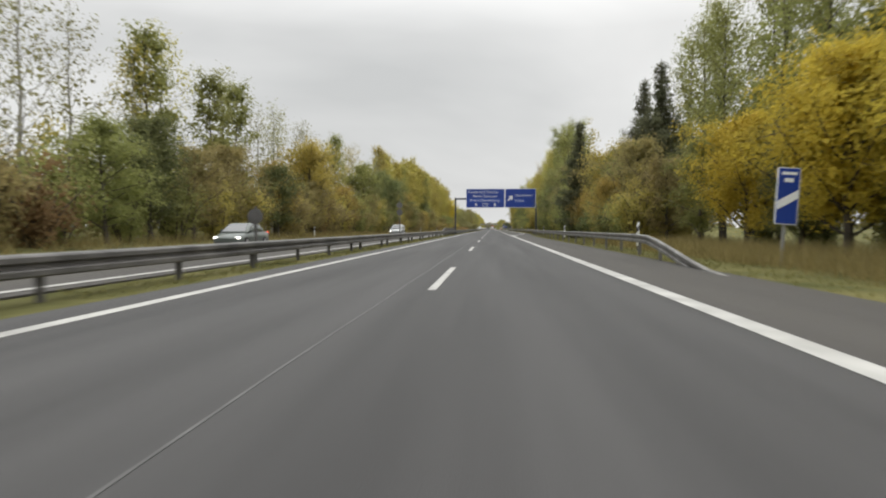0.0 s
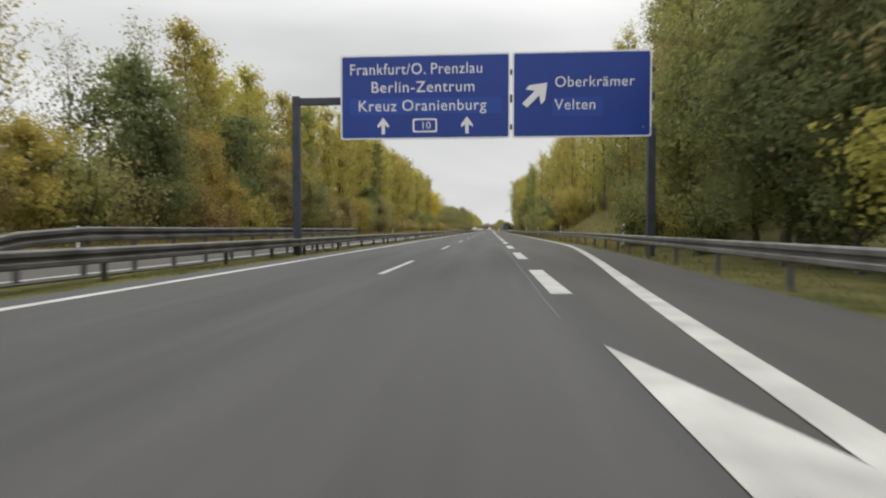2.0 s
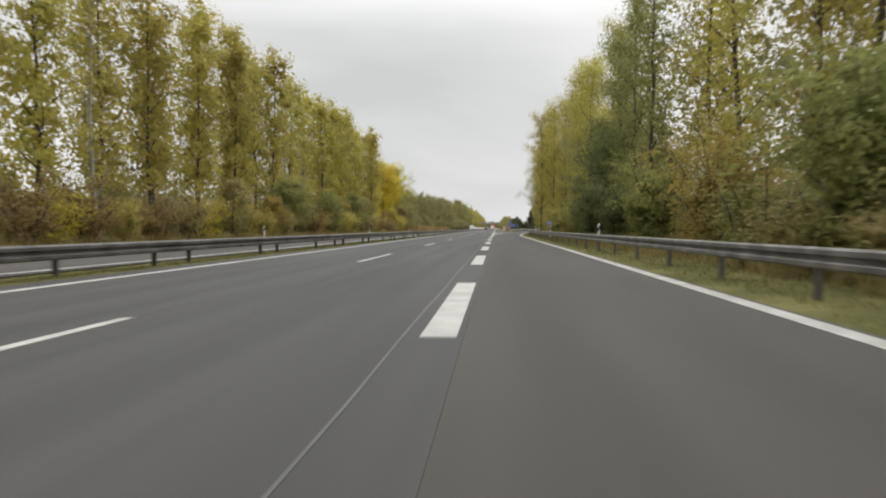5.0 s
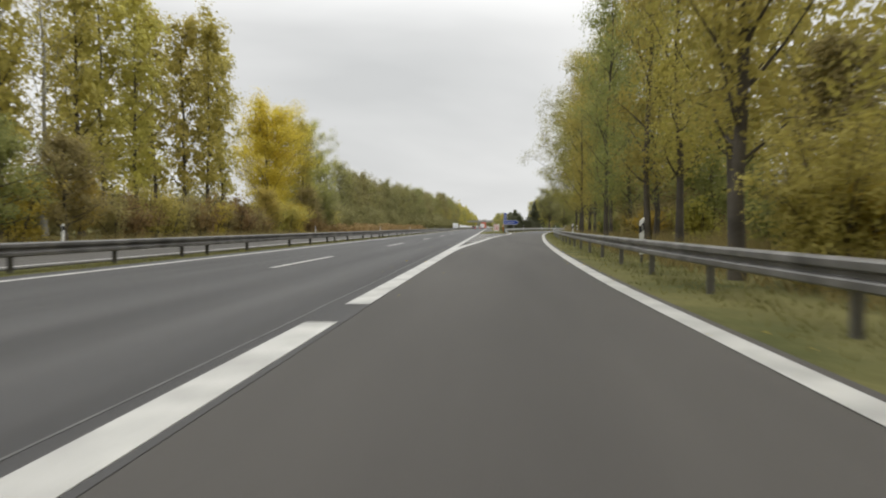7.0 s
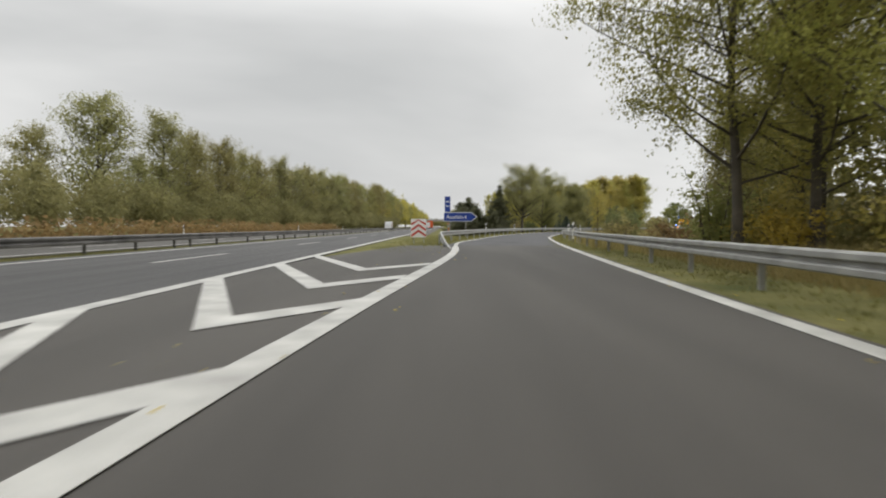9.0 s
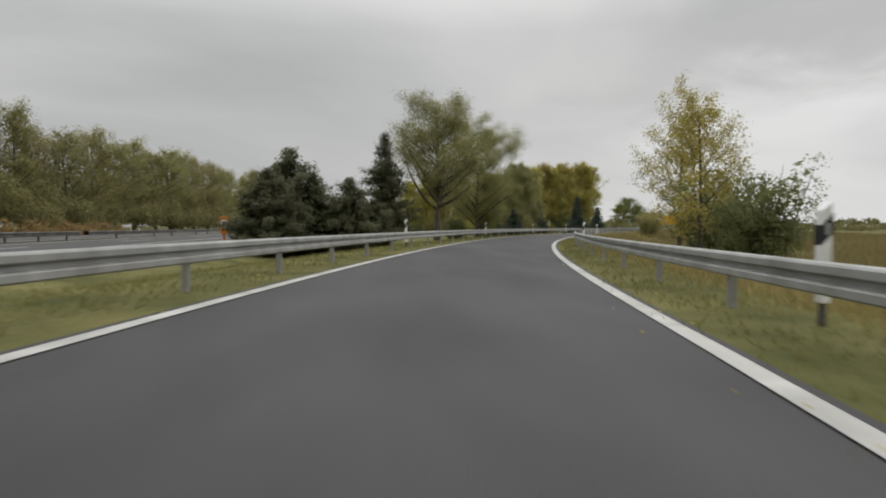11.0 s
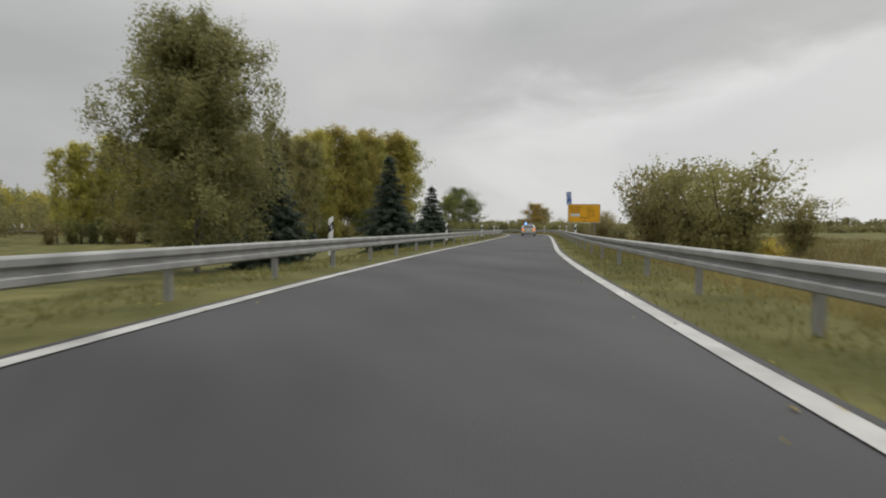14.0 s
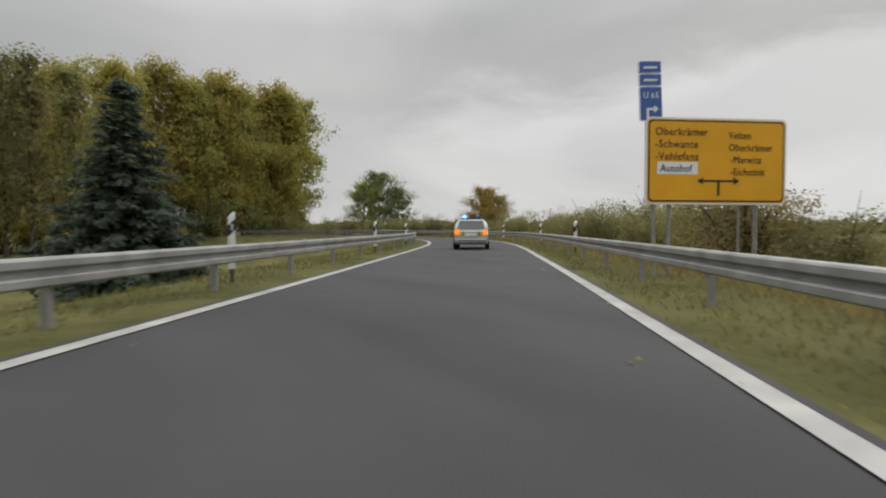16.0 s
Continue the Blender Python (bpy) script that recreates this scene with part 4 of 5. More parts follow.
def build_ramp_trees():
    """Single trees and conifers beside the ramp."""
    pine = conifer(71, 8.6, 2.7, L_PINE, "dark tall pine with ragged open boughs", 25, 0.10, 0.15, 0.55, 15, 0.60, 0.14)
    plant(pine, 16.9, 417.6, 1.0)
    plant(pine, 10.6, 69.0, 1.1, tall=1.38)
    plant(pine, 17.4, 68.0, 1.35, 70, tall=1.5)
    plant(pine, 13.4, 46.5, 1.05, 140, tall=1.5)
    broad = conifer(72, 5.6, 2.5, L_PINE, "dark bushy pine with broad dense crown", 18, 0.05, 0.16, 0.55, 17, 0.42, 0.18)
    plant(broad, 11.4, 407.5, 1.08)
    plant(broad, 14.65, 406.6, 0.75)
    for x, y, s in ((10.6, 404.5, 0.8), (10.2, 410.5, 0.95), (12.6, 408.0, 0.85), (16.0, 407.1, 0.50)):
        plant(broad, x, y, s)
    spruce = conifer(73, 6.9, 2.35, L_SPRUCE, "dark blue-green spruce with tiered boughs", 22, 0.04, 0.15, 0.2, 15)
    for x, y, s, tall in ((57.5, 492.0, 1.30, 0.97), (65.2, 500.9, 1.18, 0.84), (35.4, 454.9, 1.08, 0.58), (46.2, 481.1, 1.22, 0.88), (46.6, 519.0, 1.30, 1.05)):
        plant(spruce, x, y, s, tall=tall)
    willow = tree("large willow with forked dark trunk and grey-green crown", 81, L_WILLOW, 10.2, 0.25, 0.24, 40,
                  lambda u: 1.7 + 2.9 * math.sin(math.pi * min(1, 0.18 + u * 0.72)), 0.55, (0.36, 0.36, 0.30), 58, 0.092, M_BARK, 0.04, 8, 0.04, 0.28)
    plant(willow, 21.2, 422.4, 1.04, 40)
    second = tree("large willow with grey-green crown over dense suckers", 82, L_WILLOW, 10.8, 0.22, 0.10, 38,
                  lambda u: 1.4 + 3.7 * math.sin(math.pi * min(1, 0.14 + u * 0.75)), 0.55, (0.38, 0.38, 0.32), 112, 0.084, M_BARK, 0.05, 8, 0.04, 0.1)
    plant(second, 26.5, 433.3, 0.96, 10)
    for x, y, k in ((27.2, 435.6, 1), (25.0, 436.0, 4), (28.2, 438.5, 1), (25.8, 438.5, 2), (24.0, 433.5, 4), (27.6, 434.0, 1), (28.6, 441.5, 4)):
        plant(LOW[k], x, y, 0.95)
    birch = tree("broad birch with hanging olive green twigs", 83, L_WILLOW, 13.0, 0.15, 0.03, 54,
                 lambda u: 0.7 + 4.9 * math.sin(math.pi * min(1, 0.26 + u * 0.68)), 0.50, (0.27, 0.27, 0.40), 44, 0.145, M_BARK_PALE, 0.02, 8, 0.18, core=0.14)
    plant(birch, 41.8, 478.0, 1.02)
    # the big tree and the yellow one beyond the bend
    plant(OAK[0], 110.5, 588.0, 1.42)
    plant(OAK[0], 115.5, 590.0, 1.12)
    plant(OAK[1], 106.5, 586.0, 1.12)
    amber = broadleaf(27, L_AMBER, 7.5, "spreading tree in amber yellow autumn leaf", 20, 2.8, 0.13)
    plant(amber, 101.0, 537.0, 0.82)
    plant(OAK[2], 103.6, 538.0, 0.66)
    plant(OAK[3], 88.0, 584.0, 0.85)
    # thin tree and dark shrub on the field's side
    thin = tree("thin half-bare tree with yellowing leaves", 84, L_YGREEN, 7.0, 0.1, 0.12, 30, lambda u: 0.9 + 1.6 * math.sin(math.pi * min(1, 0.2 + u * 0.7)),
                0.8, (0.17, 0.17, 0.13), 15, 0.085, M_BARK, 0.06, 7)
    plant(thin, 30.2, 400.2, 1.0)
    plant(thin, 26.5, 392.0, 0.8)
    dark = shrub(85, L_DARK, 4.8, "tall dense dark shrub at the field's edge", 34, 2.3, 0.10)
    plant(dark, 33.0, 400.0, 1.1)
    plant(dark, 29.7, 397.2, 1.05)
    plant(dark, 28.2, 391.0, 0.9)
    hedge = shrub(86, L_OLIVE, 4.2, "tall loose shrub with grey-green autumn leaves", 26, 2.1, 0.12, 0.10)
    for x, y, s in ((54.4, 455.2, 0.82), (57.2, 459.2, 0.98), (60.6, 464.8, 0.92), (57.8, 461.6, 0.95), (55.8, 449.5, 0.45)):
        plant(hedge, x, y, s)
    plant(hedge, 77.0, 469.5, 1.1, tall=0.95)
    plant(hedge, 72.0, 470.5, 0.5)
    plant(LOW[5], 64.5, 462.0, 0.55)
    twig = shrub(87, L_WILLOW, 3.2, "loose twiggy shrub behind the rail", 40, 1.7, 0.075, 0.10)
    stalk = shrub(88, L_BROWN, 3.2, "loose olive brown shrub behind the rail", 40, 1.7, 0.075, 0.10)
    rng = random.Random(9)
    for k, p in enumerate(offset_line(RAMP, 7.0)):
        if p.y > 488 and p.x < 108:
            plant(rng.choice((twig, twig, stalk)), p.x + rng.uniform(-0.6, 1.8), p.y + rng.uniform(-0.5, 0.5), rng.uniform(0.85, 1.25), tall=0.9)
    # the poplar grove behind the bend
    tawny = tree("broad full poplar with yellow-green autumn leaves", 89, L_YGREEN, 15.5, 0.15, 0.05, 44, lambda u: 0.9 + 3.3 * math.sin(math.pi * min(1, 0.18 + u * 0.76)),
                 0.75, (0.38, 0.38, 0.36), 10, 0.26, M_BARK, 0.03, 7, core=0.04)
    pale = tree("broad full poplar with pale green leaves", 90, L_PALE, 14.5, 0.15, 0.05, 44, lambda u: 0.9 + 3.0 * math.sin(math.pi * min(1, 0.18 + u * 0.76)),
                0.75, (0.38, 0.38, 0.36), 10, 0.26, M_BARK, 0.03, 7, core=0.04)
    for k in [0.70 * i - 0.7 for i in range(34)]:
        x = 27 + k * 2.95 + rng.uniform(-0.8, 0.8)
        front = 553 if x < 62 else 553 + (x - 62) * 0.85
        plant(rng.choice((POP[0], tawny, pale, tawny, tawny)), x, front + rng.uniform(-1.5, 1.5), rng.uniform(0.95, 1.08) * (0.99 + 0.022 * k))
    for x, y in ((56.0, 534.5), (52.5, 540.0), (60.0, 538.5), (48.5, 545.0), (62.5, 543.0), (58.0, 541.0), (54.0, 531.5)):
        plant(POPG[1], x, y, rng.uniform(1.15, 1.25))
    for k in range(26):
        x = 25 + 2.6 * k
        plant(rng.choice((LOW[2], LOW[1], LOW[0], LOW[4])), x, (549 if x < 62 else 549 + (x - 62) * 0.85) + rng.uniform(-3, 2), rng.uniform(1.2, 2.0), tall=0.85)


build_ramp_trees()


def far_wood(name, label, spots, mat, seed, per=8, size=0.42, ends_each=40):
    """Woods too far off or too deep to count, as one mass of crowns."""
    rng = np.random.default_rng(seed)
    ends, deep = [], []
    for x, y, h, w in spots:
        d = rng.normal(size=(ends_each, 3))
        d /= np.linalg.norm(d, axis=1, keepdims=True)
        d[:, 2] = np.where(d[:, 2] < -0.4, d[:, 2] * 0.9, d[:, 2])
        r = rng.uniform(0.6, 1.0, size=(ends_each, 1))
        middle, reach = np.array([x, y, h * 0.53 + ground_z(x, y)]), np.array([w, w, h * 0.47])
        ends.append(middle + d * r * reach)
        deep.append(middle + d * r * reach * np.array([0.55, 0.55, 0.85]))
    m = leaf_mesh(name, np.concatenate(ends), (0.40, 0.40, 0.4), max(2, int(per * 0.8)), size * 0.9, mat, None, seed, fill=0.05, whole=0)
    inside = leaf_mesh(name, np.concatenate(deep), (0.4, 0.4, 0.5), 3, size * 1.9, mat, None, seed + 1, whole=0)
    bm = bmesh.new()
    bm.from_mesh(m.data)
    bm.from_mesh(inside.data)
    for old in (m.data, inside.data):
        bpy.data.meshes.remove(old)
    ob = part(name, bm, mat)
    return tagged(ob, label=label, category="wood", kind="stuff")


def build_far():
    rng = random.Random(12)
    mats = ((L_WILLOW, "far grey-green wood beside the motorway"), (L_YGREEN, "far yellow-green wood beside the motorway"), (L_OLIVE, "far olive wood beside the motorway"))
    spots = {0: [], 1: [], 2: []}
    y = 420.0
    while y < 1250:
        edge = -37 + 20 * smoothstep(420, 640, y)
        for row in range(2):
            kind = (0 if rng.random() < 0.75 else 2) if y < 520 else (1 if rng.random() < 0.6 else 0)
            h = (11.0 + 8.0 * smoothstep(560, 680, y)) * rng.uniform(0.8, 1.12)
            spots[kind].append((edge - row * 6 + rng.uniform(-2, 2), y + rng.uniform(-2, 2), h, rng.uniform(2.4, 3.6)))
        y += 3.8
    y = 350.0
    while y < 600:
        edge = -33 + 14 * smoothstep(420, 620, y)
        for row in range(2):
            spots[2 if row else 0].append((edge + 4.0 - row * 4 + rng.uniform(-1.5, 1.5), y + rng.uniform(-1, 1), rng.uniform(3.5, 7.0), rng.uniform(2.2, 3.2)))
        y += 3.2
    y = 470.0
    while y < 1250:
        edge = 13 - 3 * smoothstep(500, 700, y)
        if y < 640 and rng.random() < 0.35:
            y += 5
            continue
        spots[rng.choice((0, 1, 0))].append((edge + rng.uniform(0, 4), y, (7 + 5 * smoothstep(520, 700, y)) * rng.uniform(0.8, 1.1), rng.uniform(2, 3.2)))
        y += 5.0
    for x in range(-150, -40, 6):
        spots[rng.choice((0, 1))].append((x, 470 + rng.uniform(-40, 160), 13, 3.4))
    for k in range(60):
        spots[rng.choice((0, 2))].append((-15 + k * 0.5 + rng.uniform(-3, 3), 1250 + rng.uniform(-10, 40), 13 * rng.uniform(0.7, 1.1), 4))
    for k, (mat, label) in enumerate(mats):
        far_wood("far_wood", label, [q for q in spots[k] if q[1] < 640], mat, 90 + k, 11, 0.25, 84)
        far_wood("far_wood", label, [q for q in spots[k] if q[1] >= 640], mat, 94 + k, 8, 0.6, 30)
    far_wood("roadside_scrub", "low reddish brown scrub along the motorway's far side", [(-17.6 + rng.uniform(-0.8, 0.6), 335 + 2.1 * k, rng.uniform(0.7, 1.3), 1.3) for k in range(60)],
             L_RUST, 102, 7, 0.20, 20)
    # depth of the tree belts on both sides
    deep = {0: [], 1: [], 2: []}
    y = -4.0
    while y < 345:
        deep[rng.choice((0, 1, 2))].append((-36 + rng.uniform(-2, 2), y, rng.uniform(5.5, 8.5) if y > 180 else rng.uniform(7, 11), rng.uniform(2.2, 3.2)))
        deep[rng.choice((0, 1, 2))].append((24 + rng.uniform(-1.5, 3), y, rng.uniform(5, 8) if y > 180 else rng.uniform(8, 12), rng.uniform(2.0, 3.0)))
        deep[2].append((-27.5 + rng.uniform(-1, 1), y + 1, rng.uniform(4.5, 6.0) if y < 140 else rng.uniform(3, 4.2), rng.uniform(2.0, 2.8)))
        deep[2].append((-30.5 + rng.uniform(-1, 1), y, 2.4, 2.6))
        if y > 170:
            deep[2].append((22.0 + max(0, y - 290) * 0.08 + rng.uniform(-1, 1), y, 2.8, 2.6))
        if 126 < y < 315:
            deep[1].append((-29.5 + rng.uniform(-1.5, 1.5), y + 2, rng.uniform(14, 18), rng.uniform(1.5, 2.2)))
        if not 66 < y < 100 and y < 304:
            deep[rng.choice((1, 1, 0))].append((17.0 + max(0, y - 268) * 0.06 + rng.uniform(-1, 1.5), y + 2, rng.uniform(14, 17.5) * (0.66 if y < 66 else 1), rng.uniform(1.6, 2.2)))
        y += 4.2
    for k in range(72):
        x = 28 + (k % 24) * 2.7 + rng.uniform(-1, 1)
        front = 558 if x < 62 else 558 + (x - 62) * 0.85
        deep[1].append((x, front + (k // 24) * 5, rng.uniform(13.0, 14.8) + 0.30 * (k % 24), rng.uniform(1.7, 2.4)))
    names = ("grey-green trees deep in the roadside belt", "yellow-green poplars deep in the roadside belt", "olive trees deep in the roadside belt")
    for k in range(3):
        far_wood("deep_wood", names[k], deep[k], mats[k][0], 84 + k, 12, 0.27, 56)
    spots = []
    for k in range(170):
        a = radians(16 + 62 * k / 170)
        r = rng.uniform(560, 640)
        spots.append((60 + r * math.sin(a), 470 + r * math.cos(a), rng.uniform(5, 12), rng.uniform(4, 8)))
    far_wood("far_treeline", "distant row of trees along the field's horizon", spots, L_WILLOW, 97, 7, 0.9, 40)
    far_wood("far_hedge", "distant hedges at the field's edge", [(150 + 4 * k, 640 - 1.5 * k + rng.uniform(-3, 3), rng.uniform(2.0, 3.2), 4.2) for k in range(40)], L_WILLOW, 98, 9, 0.4, 40)


build_far()


# ---------------------------------------------------------------- signs
def prism(outline, y0, y1):
    """A plate with the given outline in x and z."""
    bm = bmesh.new()
    a = [bm.verts.new((x, y0, z)) for x, z in outline]
    b = [bm.verts.new((x, y1, z)) for x, z in outline]
    bm.faces.new(a)
    bm.faces.new(list(reversed(b)))
    n = len(a)
    for i in range(n):
        bm.faces.new((a[i], b[i], b[(i + 1) % n], a[(i + 1) % n]))
    bmesh.ops.recalc_face_normals(bm, faces=bm.faces)
    return bm


def rounded(x0, x1, z0, z1, r, steps=4):
    pts = []
    for cx, cz, a0 in ((x1 - r, z1 - r, 0), (x0 + r, z1 - r, 90), (x0 + r, z0 + r, 180), (x1 - r, z0 + r, 270)):
        for k in range(steps + 1):
            a = radians(a0 + 90 * k / steps)
            pts.append((cx + r * math.cos(a), cz + r * math.sin(a)))
    return pts


def words(text, x, z, height, mat, parent, y=-0.03, align="LEFT", wide=1.0):
    """Raised lettering that faces back along the road, each word a part of its own."""
    for word in text.split(" "):
        cu = bpy.data.curves.new("lettering", "FONT")
        cu.body, cu.align_x, cu.size, cu.extrude, cu.offset = word, align, height / 0.70, 0.003, 0.0
        cu.space_character = 1.08
        tmp = new("lettering", cu)
        me = bpy.data.meshes.new_from_object(tmp.evaluated_get(bpy.context.evaluated_depsgraph_get()))
        bpy.data.objects.remove(tmp)
        me.materials.clear()
        me.materials.append(mat)
        ob = new("lettering", me)
        ob.parent = parent
        ob.matrix_basis = pose(x, y, z, 90, 0, 0) @ Matrix.Diagonal((wide, 1, 1, 1))
        x += wide * (max(v.co.x for v in me.vertices) + 0.48 * height)


def arrow(parent, x, z, size, turn, mat, y=-0.03):
    s = size
    outline = [(-0.10 * s, -0.5 * s), (0.10 * s, -0.5 * s), (0.10 * s, 0.05 * s), (0.34 * s, -0.12 * s), (0.34 * s, 0.06 * s), (0, 0.5 * s),
               (-0.34 * s, 0.06 * s), (-0.34 * s, -0.12 * s), (-0.10 * s, 0.05 * s)]
    ob = part("arrow", prism(outline, -0.004, 0.004), mat, parent)
    ob.matrix_basis = pose(x, y, z, 0, turn, 0)
    return ob


def panel(parent, x0, x1, z0, z1, face, rim, r=0.1, border=0.05, name="panel"):
    back = part(name, prism(rounded(x0, x1, z0, z1, r), -0.02, 0.03), rim, parent)
    part("face", prism(rounded(x0 + border, x1 - border, z0 + border, z1 - border, r * 0.7), -0.026, -0.019), face, back)
    return back


def build_gantry():
    g = empty("sign_gantry", pose(0, 100, 0), label="overhead sign gantry with two blue motorway direction panels", category="gantry")
    a = panel(g, -3.25, 3.02, 4.28, 7.38, M_BLUE, M_WHITE, 0.08, 0.06)
    b = panel(g, 3.10, 8.06, 4.28, 7.38, M_BLUE, M_WHITE, 0.08, 0.06)
    part("patch", prism(rounded(-2.9, 2.7, 5.20, 5.78, 0.03), -0.0285, -0.025), M_BLUE_PATCH, a)
    part("patch", prism(rounded(4.55, 6.35, 5.05, 5.72, 0.03), -0.0285, -0.025), M_BLUE_PATCH, b)
    words("Frankfurt/O. Prenzlau", -2.92, 6.66, 0.40, M_WHITE, a, -0.032, wide=0.91)
    words("Berlin-Zentrum", -2.12, 6.00, 0.40, M_WHITE, a, -0.032, wide=0.99)
    words("Kreuz Oranienburg", -2.60, 5.32, 0.40, M_WHITE, a, -0.034, wide=0.98)
    arrow(a, -1.65, 4.77, 0.62, 0, M_WHITE)
    arrow(a, 1.45, 4.77, 0.62, 0, M_WHITE)
    part("shield", prism(rounded(-0.55, 0.35, 4.52, 5.03, 0.08), -0.034, -0.03), M_WHITE, a)
    part("shield", prism(rounded(-0.49, 0.29, 4.58, 4.97, 0.06), -0.038, -0.033), M_BLUE, a)
    words("10", -0.26, 4.65, 0.26, M_WHITE, a, -0.042)
    words("Oberkrämer", 4.62, 6.10, 0.38, M_WHITE, b, -0.032, wide=0.95)
    words("Velten", 4.62, 5.28, 0.38, M_WHITE, b, -0.034, wide=0.97)
    arrow(b, 3.95, 5.85, 1.15, 45, M_WHITE)
    for x in (-5.0, 8.12):
        part("post", boxed(x - 0.13, x + 0.13, 0.06, 0.32, -0.3, 5.95 if x < 0 else 4.6, bevel=0.015), M_DARKSTEEL, g)
    part("beam", boxed(-5.1, 8.2, 0.08, 0.28, 5.62, 5.88, bevel=0.015), M_DARKSTEEL, g)
    part("beam", boxed(-3.2, 8.2, 0.10, 0.24, 6.62, 6.80, bevel=0.015), M_DARKSTEEL, g)
    part("beam", boxed(-3.2, 8.2, 0.10, 0.24, 4.62, 4.80, bevel=0.015), M_DARKSTEEL, g)
    for x in (-2.6, -0.2, 2.2, 4.0, 6.0, 7.6):
        part("bracket", boxed(x - 0.05, x + 0.05, 0.03, 0.10, 4.4, 7.2), M_DARKSTEEL, g)


def build_yellow_sign():
    s = empty("direction_sign", pose(75.5, 489.3, 0, 0, 0, -22), label="yellow direction sign on steel legs beside the ramp", category="road sign")
    p = panel(s, -1.52, 1.52, 1.42, 3.16, M_YELLOW, M_WHITE, 0.12, 0.035)
    part("border", prism(rounded(-1.465, 1.465, 1.475, 3.105, 0.09), -0.030, -0.0255), M_BLACK, p)
    part("inner_face", prism(rounded(-1.435, 1.435, 1.505, 3.075, 0.08), -0.034, -0.0285), M_YELLOW, p)
    for k, t in enumerate(("Oberkrämer", "-Schwante", "-Vehlefanz")):
        words(t, -1.33, 2.80 - 0.245 * k, 0.155, M_TEXT, p, -0.041, wide=0.92)
    part("insert", prism(rounded(-1.28, -0.42, 2.02, 2.27, 0.02), -0.038, -0.033), M_WHITE, p)
    words("Autohof", -1.22, 2.075, 0.145, M_TEXT, p, -0.045, wide=0.9)
    for k, t in enumerate(("Velten", "Oberkrämer", "-Marwitz", "-Eichstädt")):
        words(t, 0.24 + (0.04 if t[0] == "-" else 0), 2.75 - 0.245 * k, 0.145, M_TEXT, p, -0.041, wide=0.84)
    part("arrow", prism([(-0.32, 1.875), (0.38, 1.875), (0.38, 1.915), (-0.32, 1.915)], -0.040, -0.034), M_BLACK, p)
    for x, w in ((-0.36, -1), (0.42, 1)):
        part("arrow", prism([(x + 0.07 * w, 1.895), (x - 0.07 * w, 1.97), (x - 0.05 * w, 1.895), (x - 0.07 * w, 1.82)], -0.041, -0.034), M_BLACK, p)
    part("arrow", prism([(0.005, 1.60), (0.055, 1.60), (0.055, 1.88), (0.005, 1.88)], -0.0405, -0.034), M_BLACK, p)
    for x in (-0.95, -0.82, 0.55, 0.95, 1.12):
        bm = bmesh.new()
        bmesh.ops.create_cone(bm, segments=10, radius1=0.022, radius2=0.022, depth=3.9, cap_ends=True)
        ob = part("leg", bm, M_STEEL, s)
        ob.location = (x, 0.08 if x in (-0.95, 0.55, 0.95) else 0.42, 0.75)
    u = empty("diversion_sign", pose(74.34, 489.8, 0.24, 0, -2.5, -22) @ Matrix.Diagonal((0.93, 1, 0.885, 1)), label="stack of narrow blue diversion signs above a direction sign", category="road sign")
    u1 = panel(u, -0.25, 0.25, 3.22, 3.98, M_BLUE_FADED, M_WHITE, 0.03, 0.012)
    u2 = panel(u, -0.25, 0.25, 4.00, 4.26, M_BLUE_FADED, M_WHITE, 0.02, 0.012)
    u3 = panel(u, -0.25, 0.25, 4.28, 4.55, M_BLUE_FADED, M_WHITE, 0.02, 0.012)
    words("U 65", -0.175, 3.72, 0.135, M_WHITE, u1, -0.03, wide=0.9)
    part("arrow", prism([(-0.11, 3.27), (-0.06, 3.27), (-0.06, 3.45), (0.06, 3.45), (0.06, 3.39), (0.16, 3.475), (0.06, 3.56), (0.06, 3.50), (-0.11, 3.50)], -0.034, -0.027),
         M_WHITE, u1)
    for q, z in ((u2, 4.10), (u3, 4.38)):
        part("text_bar", prism([(-0.15, z), (0.15, z), (0.15, z + 0.045), (-0.15, z + 0.045)], -0.034, -0.027), M_WHITE, q)
    part("post", boxed(-0.03, 0.03, 0.03, 0.09, -1.2, 4.5), M_STEEL, u)


